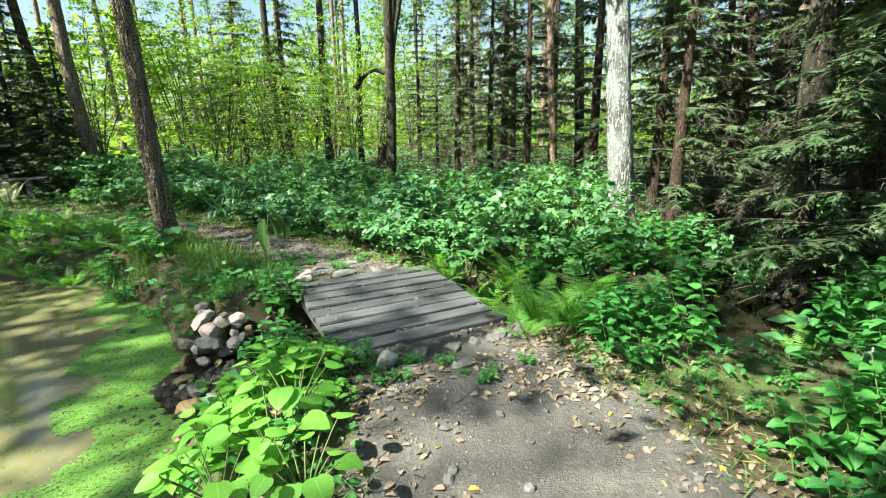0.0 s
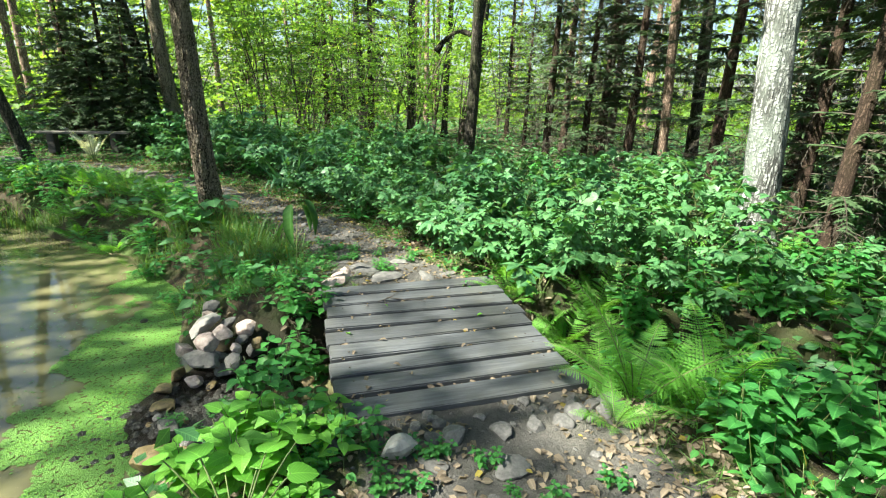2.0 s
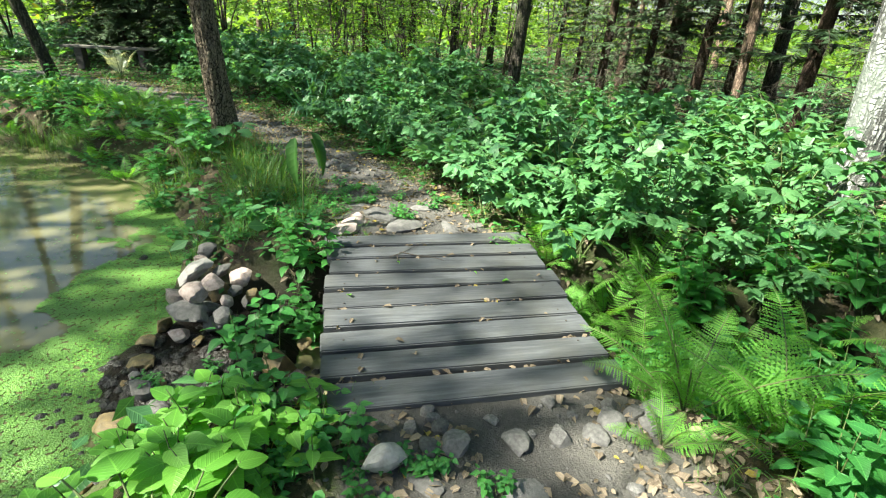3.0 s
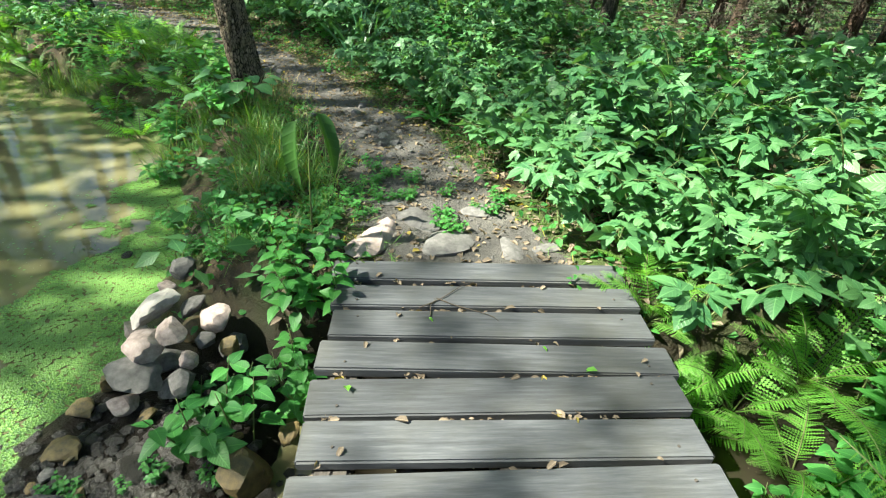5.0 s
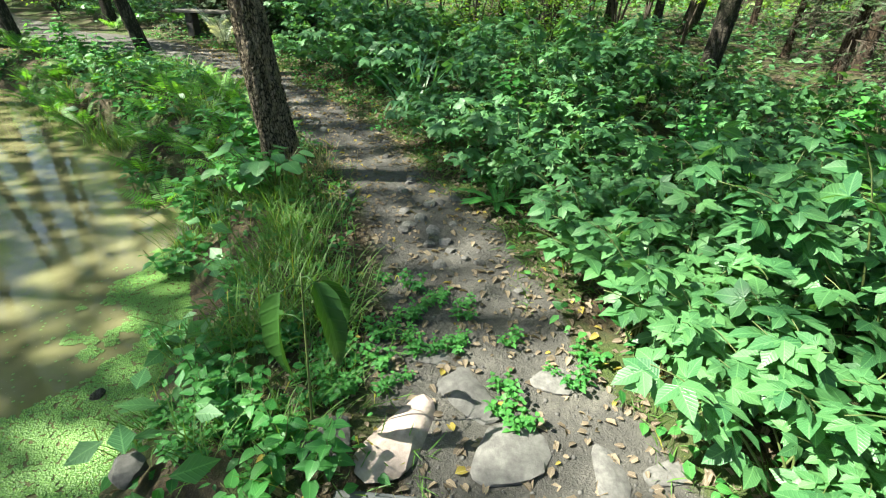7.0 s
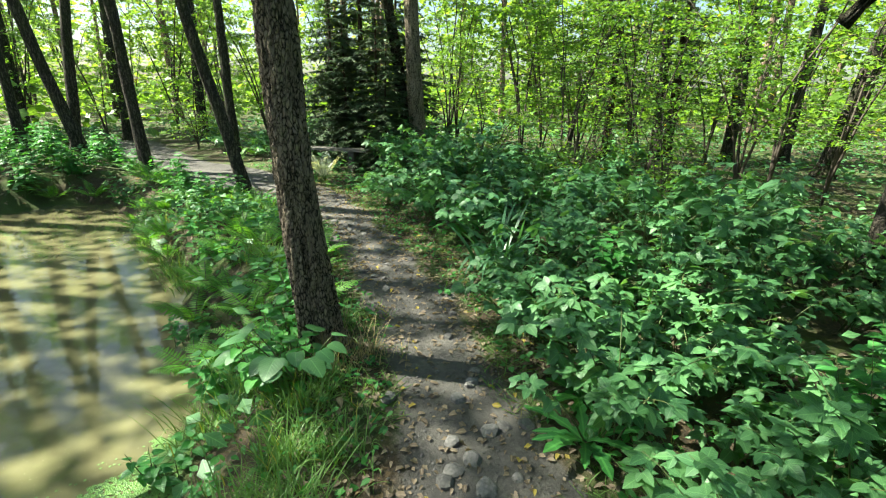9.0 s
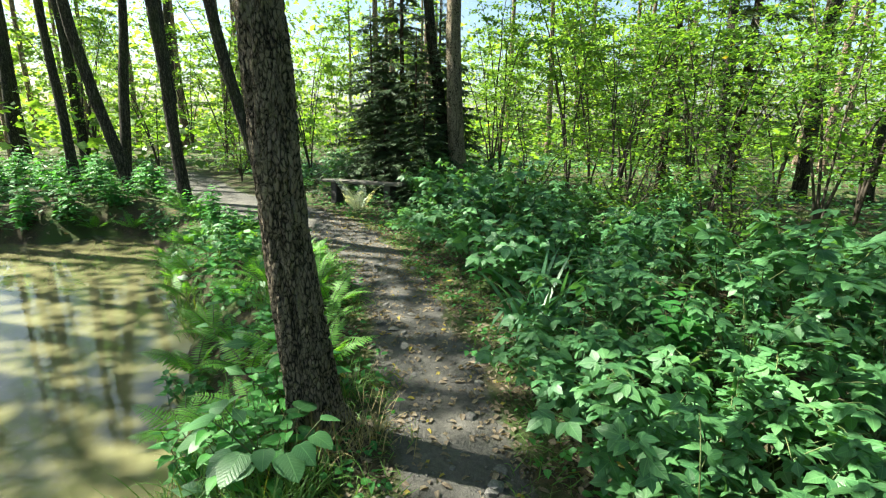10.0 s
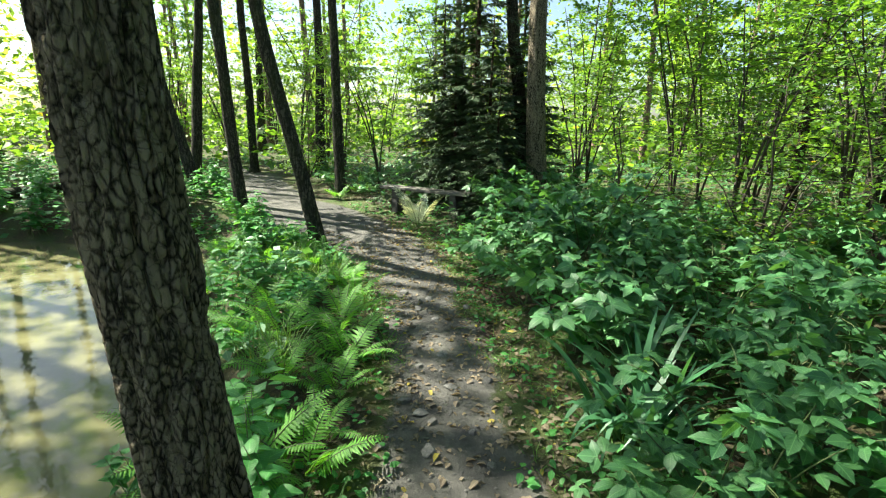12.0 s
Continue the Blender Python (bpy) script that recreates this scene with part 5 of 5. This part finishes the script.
def burdock_meshes(seed):
    rng = np.random.default_rng(seed)
    big = leaf_shape([(-0.12, 0.2), (-0.04, 0.40), (0.2, 0.5), (0.45, 0.46), (0.7, 0.32), (0.88, 0.16)], 0.2, 0.1, 0.012)
    wood, leaves = Geo(), Geo()
    for k in range(17):
        a, h = k * 2.4 + rng.uniform(-0.3, 0.3), rng.uniform(0.16, 0.42)
        line = arch((0, 0, 0), a, h * 0.7, h * 1.25, h * 0.3, 6)
        wood.tube(line, np.linspace(0.006, 0.003, 6), 5)
        along = np.array([(math.cos(a), math.sin(a), -0.15)])
        leaves.inst(big, line[-1:], axes_from(along, np.array([(0.25 * math.cos(a), 0.25 * math.sin(a), 1.0)]) + rng.normal(size=(1, 3)) * 0.15), rng.uniform(0.08, 0.15))
    return wood.mesh("stalk"), leaves.mesh("foliage")


BURDOCKS = [burdock_meshes(101), burdock_meshes(102)]
LIME = [nettle_meshes(103, 0.40, 11, 0.12), nettle_meshes(104, 0.32, 11, 0.11)]
for k, (x, y, s) in enumerate(((-0.95, 2.72, 1.0), (-0.78, 2.98, 0.9), (-1.12, 2.95, 0.9), (-1.2, 2.5, 1.05), (-0.85, 2.42, 1.1), (-1.05, 2.15, 1.1), (-1.3, 2.8, 0.8), (-0.7, 2.62, 0.7), (-1.35, 2.2, 0.9), (-0.62, 1.78, 1.0), (-0.85, 2.05, 1.0), (-0.98, 1.75, 0.95))):
    plant("broadleaf_plant", BURDOCKS[k % 2] if k in (4, 9, 10, 11) else LIME[k % 2], (STEM, LEAF_BRIGHT), ("stalk", "foliage"), x, y, s * 0.85, "bright yellow-green broad-leaved plant before the bridge", "plant", "broad-leaved plants at the pond edge")
for x, y, s in ((-0.62, 3.05, 0.55), (-1.0, 3.1, 0.7), (-1.35, 3.3, 0.6), (-0.75, 2.2, 0.6)):
    nettle(x, y, 1, s)
for x, y, v, s in ((-1.62, 4.5, 0, 0.75), (-1.5, 4.25, 0, 0.7), (-1.58, 3.85, 1, 0.95), (-1.72, 3.95, 1, 0.6), (-1.75, 4.75, 1, 0.7), (-2.15, 4.75, 1, 0.6)):
    nettle(x, y, v, s)


def dock_plant(x, y):
    """A tall stem from which three long wrinkled leaves hang."""
    ob = thing("dock_plant", "tall dock with large drooping dark green leaves", "plant")
    ob.matrix_basis = pose(x, y, ground_at(x, y) - 0.02) @ Matrix.Scale(0.86, 4)
    line = arch((0, 0, 0), 0.6, 0.05, 0.86, 0.0, 8)
    part("stem", Geo().tube(line, np.linspace(0.007, 0.003, 8), 6), STEM, ob)
    rows = [(0.06, 0.08), (0.16, 0.13), (0.28, 0.145), (0.4, 0.13), (0.52, 0.145), (0.64, 0.12), (0.76, 0.10), (0.88, 0.05)]
    shape = leaf_shape(rows, 0.3, 0.45, 0.015)
    for k, (a, ln, z, hang) in enumerate(((-0.2, 0.36, 0.84, -1.6), (-1.7, 0.42, 0.8, -3.2), (1.4, 0.3, 0.76, -1.4), (3.4, 0.26, 0.62, -1.2))):
        along = np.array([(math.cos(a), math.sin(a), hang)])
        nrm = np.array([(-hang * math.cos(a), -hang * math.sin(a), 1.0)])
        start = np.array([np.interp(z / 0.86, np.linspace(0, 1, 8), line[:, c]) for c in range(3)])
        tip = start + np.array([math.cos(a), math.sin(a), 0.25]) * 0.09
        g = Geo().tube(np.array([start, (start + tip) / 2 + (0, 0, 0.015), tip]), [0.003, 0.003, 0.002], 5)
        g.inst(shape, tip[None], axes_from(along, nrm), ln)
        part("leaf", g, LEAF_DOCK, ob)


# wet stones and small herbs on the silt
for k in range(34):
    a, d = _r.uniform(0, 6.283), _r.random() ** 0.5
    stone(-1.72 + 0.44 * d * math.cos(a), 3.42 + 0.5 * d * math.sin(a), _r.uniform(0.04, 0.11), _r.choice((OCHRE, OCHRE, STONE, BLACK)), "wet brown stone lying in the black silt", "stones in the silt", sink=0.36, tilt=_r.uniform(-20, 20))
for k in range(16):
    plant("small_herb", NETTLES[1], (STEM, LEAF_BRIGHT), ("stalk", "foliage"), -1.68 + _r.uniform(-0.36, 0.34), 3.3 + _r.uniform(-0.35, 0.4), _r.uniform(0.14, 0.26), "pale green herb sprouting from the silt", "plant", "herbs at the bridge ends")

dock_plant(-1.86, 4.9)
plant("sedge_clump", (SEDGE,), (LEAF_IRIS,), ("blade_tuft",), -4.06, 8.72, 1.0, "clump of long arching strap-shaped leaves", "plant", "strap-leaved clumps", 40)
plant("sedge_clump", (SEDGE,), (LEAF_IRIS,), ("blade_tuft",), -3.8, 8.85, 0.85, "clump of long arching strap-shaped leaves", "plant", "strap-leaved clumps", 150)
plant("fern", FERNS_PALE, (STEM, LEAF_PALE_LIT), ("stalk", "frond"), -9.38, 10.38, 1.5, "pale fern in front of the bench, whitened in colour as if sunlit", "fern", "ferns in the wood", 0)
for x, y in ((-13.2, 10.9), (-12.6, 11.6), (-14.1, 11.4), (-12.9, 10.3)):
    fern(x, y, 1, 1.1, "bright fern beside the clearing")


def bench(x, y, turn):
    ob = thing("wooden_bench", "low weathered plank bench under the spruce", "bench")
    ob.matrix_basis = pose(x, y, ground_at(x, y), 0, 0, turn)
    for k in (-1, 1):
        s = part("seat_board", box_bm(1.9, 0.15, 0.045, 0.008), BENCHWOOD, ob)
        s.location = (0, k * 0.085, 0.43)
        leg = part("leg", box_bm(0.14, 0.28, 0.44, 0.012), BEAM, ob, "dark squared log leg")
        leg.location = (k * 0.62, 0, 0.19)


bench(-10.16, 10.98, 28)


def log(x0, y0, x1, y1, z, r, label):
    rng = np.random.default_rng(int(abs(x0 * 100)))
    c = np.array([(x0 + x1) / 2, (y0 + y1) / 2, z])
    line = bent_line((x0, y0, z), (x1, y1, z + 0.03), 24, 0.03, rng)
    ob = tagged(part("fallen_log", bark_trunk(line - c, r, r * 0.8, 16, 0.012, 7, 0.0), BARK), label, "log")
    ob.location = c


log(-14.2, 4.6, -16.6, 7.0, -0.1, 0.13, "old mossy log lying on the far bank")
log(-14.6, 3.6, -17.6, 6.6, 0.12, 0.10, "grey fallen log on the far bank")

# twigs on the deck
for x, y, ln, a in ((-0.92, 4.72, 0.34, 58), (-0.82, 4.66, 0.3, -8), (-0.95, 4.62, 0.15, 100), (0.15, 2.6, 0.25, 35), (0.5, 2.35, 0.2, 120)):
    g = Geo().tube(bent_line((-ln / 2, 0, 0), (ln / 2, 0.02, 0.004), 8, 0.02, np.random.default_rng(int(ln * 1000))), np.linspace(0.0035, 0.0015, 8), 5)
    tw = tagged(part("twig", g, TWIG), "thin bare brown twig lying on the planks" if y > 3.5 else "thin bare brown twig lying on the path", "twig", "fallen twigs")
    tw.matrix_basis = pose(x, y, 0.012 if y > 3.5 else ground_at(x, y) + 0.006, 0, 0, a)


# ---- duckweed, litter, ground cover ----
def build_duckweed():
    step = 0.022
    X, Y = np.meshgrid(np.arange(-4.4, -1.0, step), np.arange(-1.0, 6.2, step), indexing="ij")
    p = np.c_[X.ravel(), Y.ravel()]
    sd = shore_dist(p)
    z0 = np.zeros(len(p))
    lim = np.interp(p[:, 1], (-0.8, 0.6, 2.6, 3.6, 4.8, 5.6), (-0.3, 0.9, 0.8, 0.72, 0.6, 0.15))
    n = 0.30 * vnoise(np.c_[p * 2.2, z0], 31) + 0.22 * vnoise(np.c_[p * 6, z0], 32) + 0.12 * vnoise(np.c_[p * 17, z0], 33)
    mask = (sd < 0.05) & (-sd < lim + n) & (n > -0.34)
    c = p[mask]
    rng = np.random.default_rng(9)
    m = len(c)
    ang = np.arange(6) * np.pi / 3
    rad = step * rng.uniform(0.58, 0.85, m)
    ring = c[:, None] + rng.normal(size=(m, 1, 2)) * 0.006 + rad[:, None, None] * np.stack([np.cos(ang), np.sin(ang)], -1)[None] * rng.uniform(0.8, 1.2, (m, 6, 1))
    v = np.concatenate([ring, np.broadcast_to((WATER_Z + 0.003 + rng.uniform(0, 0.004, m))[:, None, None], (m, 6, 1))], -1)
    g = Geo().add(v.reshape(-1, 3), [np.arange(m * 6).reshape(-1, 6)])
    loose = (sd < 0) & (-sd < lim + n + 0.55) & (rng.random(len(p)) < 0.05)
    q = p[loose]
    ang = np.arange(5) * 2 * np.pi / 5
    v2 = np.concatenate([q[:, None] + 0.009 * np.stack([np.cos(ang), np.sin(ang)], -1)[None], np.full((len(q), 5, 1), WATER_Z + 0.003)], -1)
    g.add(v2.reshape(-1, 3), [np.arange(len(q) * 5).reshape(-1, 5)])
    tagged(part("duckweed", g, WEED, smooth=False), "bright yellow-green duckweed floating on the pond", "duckweed", kind="stuff")


build_duckweed()
stone(-3.26, 4.67, 0.11, BLACK, "dark lump floating in the duckweed", "lumps in the duckweed", z=WATER_Z, sink=0.4)


def build_silt():
    rng = np.random.default_rng(14)
    g = Geo()
    for _ in range(700):
        x, y = rng.normal(-1.72, 0.25), rng.normal(3.5, 0.22)
        a = np.arange(5) * 1.257
        r = rng.uniform(0.012, 0.035)
        z = max(ground_at(x, y), WATER_Z) + 0.004
        ring = np.c_[x + r * np.cos(a), y + r * np.sin(a), np.full(5, z)]
        top = np.array([[x, y, z + r * 0.7]])
        g.add(np.r_[ring, top], [np.array([[k, (k + 1) % 5, 5] for k in range(5)])])
    tagged(part("silt", g, BLACK), "black wet silt crumbs at the creek mouth", "silt", kind="stuff")


build_silt()


def spread_leaves(name, label, category, material, n, box, seed, ok, size, template, lift, tilt, near=None):
    rng = np.random.default_rng(seed)
    p = np.c_[rng.uniform(box[0], box[1], n), rng.uniform(box[2], box[3], n)]
    p = p[ok(p)]
    z = height(p) + rng.uniform(lift[0], lift[1], len(p))
    a = rng.uniform(0, 6.283, len(p))
    along = np.c_[np.cos(a), np.sin(a), rng.uniform(-tilt, tilt, len(p))]
    ax = axes_from(along, rng.normal(size=(len(p), 3)) * tilt + (0, 0, 1))
    g = Geo().inst(template, np.c_[p, z], ax, rng.uniform(size[0], size[1], len(p)))
    return tagged(part(name, g, material), label, category, kind="stuff")


def on_land(p):
    return (shore_dist(p) > 0.12) & (seg_dist(p, CREEK_LINE)[0] > 0.55)


def build_pebbles():
    """Grit and small pebbles trodden into the path."""
    rng = np.random.default_rng(15)
    ico = bmesh.new()
    bmesh.ops.create_icosphere(ico, subdivisions=1, radius=0.5)
    ico.verts.ensure_lookup_table()
    tv = np.array([v.co[:] for v in ico.verts]) * (1, 0.8, 0.5)
    tf = [np.array([[v.index for v in f.verts] for f in ico.faces])]
    ico.free()
    p = np.c_[rng.uniform(-9.5, 1.6, 60000), rng.uniform(1.0, 10.0, 60000)]
    p = p[(path_mask(p) < 0.05) & (seg_dist(p, CREEK_LINE)[0] > 0.9)][:3600]
    a = rng.uniform(0, 6.283, len(p))
    ax = axes_from(np.c_[np.cos(a), np.sin(a), 0 * a], np.tile((0, 0, 1.0), (len(p), 1)))
    g = Geo().inst((tv, tf), np.c_[p, height(p) + 0.001], ax, 0.007 + 0.022 * rng.random(len(p)) ** 2.5)
    tagged(part("pebbles", g, STONE), "small grey pebbles and grit in the path", "pebbles", kind="stuff")


build_pebbles()
CURLED = leaf_shape([(0.3, 0.26), (0.7, 0.22)], 0.35, 0.4)
spread_leaves("leaf_litter", "dry brown and yellow fallen leaves on the path", "leaf litter", DEAD, 42000, (-10, 2.5, 0.8, 10.5), 41,
              lambda p: on_land(p) & (path_mask(p) > -0.55) & (path_mask(p) < 0.5) & (np.random.default_rng(1).random(len(p)) < 0.5 + 0.5 * sstep(-0.35, 0.0, path_mask(p))), (0.025, 0.065), CURLED, (0.004, 0.012), 0.25)
spread_leaves("bridge_litter", "dry brown leaves drifted against the bridge end", "leaf litter", DEAD, 900, (-0.75, 1.3, 2.55, 3.75), 47, lambda p: (p[:, 1] < 3.42 + 0.46 * p[:, 0]) & (vnoise(np.c_[p * 3, np.zeros(len(p))], 23) > -0.3), (0.025, 0.07), CURLED, (0.004, 0.014), 0.25)
spread_leaves("forest_litter", "dry brown fallen leaves under the bushes", "leaf litter", DEAD, 9000, (-13, 7, 1.0, 14), 42, lambda p: on_land(p) & (path_mask(p) > 0.3), (0.03, 0.08), CURLED, (0.004, 0.02), 0.3)
spread_leaves("ground_herbs", "low green herbs and moss beside the path", "ground cover", LEAF_NETTLE, 30000, (-12, 3.5, 1.0, 11.5), 43,
              lambda p: on_land(p) & (path_mask(p) > 0.02 + 0.12 * vnoise(np.c_[p * 2.5, np.zeros(len(p))], 4)) & (path_mask(p) < 1.6), (0.025, 0.07), LEAFLET, (0.01, 0.09), 0.35)
spread_leaves("forest_undergrowth", "low green undergrowth covering the forest floor", "undergrowth", LEAF_BRAMBLE, 34000, (-24, 14, 2.0, 30), 44,
              lambda p: on_land(p) & (path_mask(p) > 0.7), (0.08, 0.19), LEAF_LOW, (0.02, 0.35), 0.4)
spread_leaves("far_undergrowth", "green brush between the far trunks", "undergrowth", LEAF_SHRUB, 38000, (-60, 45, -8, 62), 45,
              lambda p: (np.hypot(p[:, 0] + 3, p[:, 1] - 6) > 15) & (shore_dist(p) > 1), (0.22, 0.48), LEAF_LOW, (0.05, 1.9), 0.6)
spread_leaves("grass_blades", "fine short grass along the path edge", "grass", LEAF_GRASS, 130000, (-10, 2.5, 1.0, 10.5), 46,
              lambda p: on_land(p) & (path_mask(p) > -0.06 + 0.12 * vnoise(np.c_[p * 4, np.zeros(len(p))], 13)) & (path_mask(p) < 0.6) & (vnoise(np.c_[p * 1.8, np.zeros(len(p))], 12) > -0.25), (0.05, 0.13), leaf_shape([(0.4, 0.03)], 0.5, 0.1), (0.0, 0.01), 1.6)

for k in range(90):
    cx, cy, rx, ry = ((-1.45, 5.62, 0.5, 0.3), (-0.05, 2.92, 0.75, 0.14), (-2.0, 5.6, 0.35, 0.4), (-2.0, 5.05, 0.2, 0.3), (-2.05, 4.72, 0.3, 0.2), (-2.5, 5.0, 0.3, 0.35))[k % 6]
    plant("small_herb", NETTLES[1], (STEM, LEAF_NETTLE), ("stalk", "foliage"), cx + _r.uniform(-rx, rx), cy + _r.uniform(-ry, ry), _r.uniform(0.16, 0.34), "small green herb growing between the stones", "plant", "herbs at the bridge ends")



def build_gap_litter():
    """Dry leaf crumbs caught in the gaps between the planks."""
    rng = np.random.default_rng(88)
    nl, nr, fl, fr = (np.array(c) for c in ((-0.72, 3.13), (0.54, 3.8), (-1.58, 4.76), (-0.20, 5.42)))
    u, w = rng.uniform(0.02, 0.98, 420), rng.integers(1, 9, 420) / 9 + rng.normal(0, 0.004, 420)
    keep = vnoise(np.c_[u * 7, w * 30, 0 * u], 3) > -0.15
    u, w = u[keep], w[keep]
    p = (nl + (nr - nl) * u[:, None]) * (1 - w[:, None]) + (fl + (fr - fl) * u[:, None]) * w[:, None]
    a = rng.uniform(0, 6.283, len(p))
    ax = axes_from(np.c_[np.cos(a), np.sin(a), rng.uniform(-0.4, 0.4, len(p))], rng.normal(size=(len(p), 3)) * 0.4 + (0, 0, 1))
    g = Geo().inst(CURLED, np.c_[p, rng.uniform(-0.03, 0.006, len(p))], ax, rng.uniform(0.015, 0.05, len(p)))
    tagged(part("gap_litter", g, DEAD), "dry leaf crumbs caught between the bridge planks", "leaf litter", kind="stuff")


build_gap_litter()


def rosette(x, y, s):
    """Long toothed leaves spreading from the ground."""
    ob = thing("rosette_plant", "green rosette of long toothed leaves at the path edge", "plant", "rosettes at the path edge")
    ob.matrix_basis = pose(x, y, ground_at(x, y), 0, 0, x * 200) @ Matrix.Scale(s, 4)
    blade = leaf_shape([(0.1, 0.05), (0.2, 0.10), (0.3, 0.06), (0.42, 0.12), (0.53, 0.07), (0.65, 0.13), (0.76, 0.08), (0.88, 0.09)], 0.55, 0.2, 0.0)
    rng = np.random.default_rng(int(abs(x) * 100))
    for k in range(11):
        a = k * 2.4
        along = np.array([(math.cos(a), math.sin(a), rng.uniform(0.5, 1.3))])
        part("leaf", Geo().inst(blade, np.array([(0.01 * math.cos(a), 0.01 * math.sin(a), 0.0)]), axes_from(along, np.array([(-math.cos(a), -math.sin(a), 1.2)])), rng.uniform(0.22, 0.34)), LEAF_NETTLE, ob)


rosette(-2.12, 7.12, 1.0)
rosette(-2.3, 7.45, 0.8)
ALDER_FOOT = burdock_meshes(105)
for x, y, s in ((-3.62, 6.32, 1.0), (-3.95, 6.28, 0.8)):
    plant("broadleaf_plant", ALDER_FOOT, (STEM, LEAF_BRAMBLE), ("stalk", "foliage"), x, y, s, "pale green broad-leaved plant at the foot of the alder", "plant", "broad-leaved plants at the pond edge")

# single leaves lying on the deck
_lm = {}
for k in range(26):
    u, w = _r.uniform(0.03, 0.97), _r.uniform(0.02, 0.98)
    a = Vector((-0.72, 3.13)).lerp(Vector((0.54, 3.8)), u)
    b = Vector((-1.58, 4.76)).lerp(Vector((-0.20, 5.42)), u)
    q = a.lerp(b, w)
    green = k % 7 == 0
    mt = LEAF_BRIGHT if green else DEAD
    if mt.name not in _lm:
        _lm[mt.name] = Geo().inst(CURLED, np.zeros((1, 3)), np.eye(3)[None], 0.05).mesh("fallen_leaf")
    ob = part("fallen_leaf", _lm[mt.name], mt)
    tagged(ob, "small green leaf fallen on the bridge planks" if green else "small dry brown leaf fallen on the bridge planks", "leaf", "leaves on the bridge")
    ob.matrix_basis = pose(q.x, q.y, 0.014, _r.uniform(-10, 10), _r.uniform(-10, 10), _r.uniform(0, 360)) @ Matrix.Scale(_r.uniform(0.5, 1.1), 4)

# far leafy young trees that close the wood
FAR = shrub_meshes(65, 7.0, 2.6, 5, 1000, 0.34, 0.4)
for k in range(28):
    a, d = radians(_r.uniform(-62, 125)), _r.uniform(34, 62)
    ob = thing("young_tree", "leafy young tree at the back of the wood", "tree", "young trees at the back")
    ob.matrix_basis = pose(-d * math.sin(a) - 2, d * math.cos(a) + 5, 0, 0, 0, _r.uniform(0, 360)) @ Matrix.Scale(_r.uniform(0.9, 1.6), 4)
    part("stalk", FAR[0], TWIG, ob)
    part("foliage", FAR[1], LEAF_FAR_LIT, ob)


def build_far_foliage():
    """Leaf clumps of the wood that closes the view behind the trunks."""
    rng = np.random.default_rng(77)
    n = 130000
    a, d = np.radians(rng.uniform(-66, 128, n)), rng.uniform(24, 62, n)
    z = 0.3 + 12 * rng.random(n) ** 1.25
    p = np.c_[-d * np.sin(a) - 2, d * np.cos(a) + 5, z]
    keep = vnoise(p * 0.33, 51) + 0.5 * vnoise(p * 0.9, 52) > 0.06 + z * 0.012
    p = p[keep]
    size = rng.uniform(0.14, 0.36, len(p))
    # the closed edge of the wood
    n = 22000
    a, d = np.radians(rng.uniform(-68, 130, n)), rng.uniform(46, 66, n)
    p = np.r_[p, np.c_[-d * np.sin(a) - 2, d * np.cos(a) + 5, 0.1 + 11 * rng.random(n) ** 1.7]]
    size = np.r_[size, rng.uniform(0.45, 1.0, n)]
    m = len(p)
    ax = axes_from(rand_dirs(m, rng, 0.5), rng.normal(size=(m, 3)) * 0.6 + (0, 0, 1))
    g = Geo().inst(LEAF_LOW, p, ax, size)
    # the lighter leaf colour stands in for sun on the far wood
    tagged(part("far_foliage", g, LEAF_FAR_LIT), "green foliage at the back of the wood, coloured as if sunlit", "foliage", kind="stuff")


build_far_foliage()
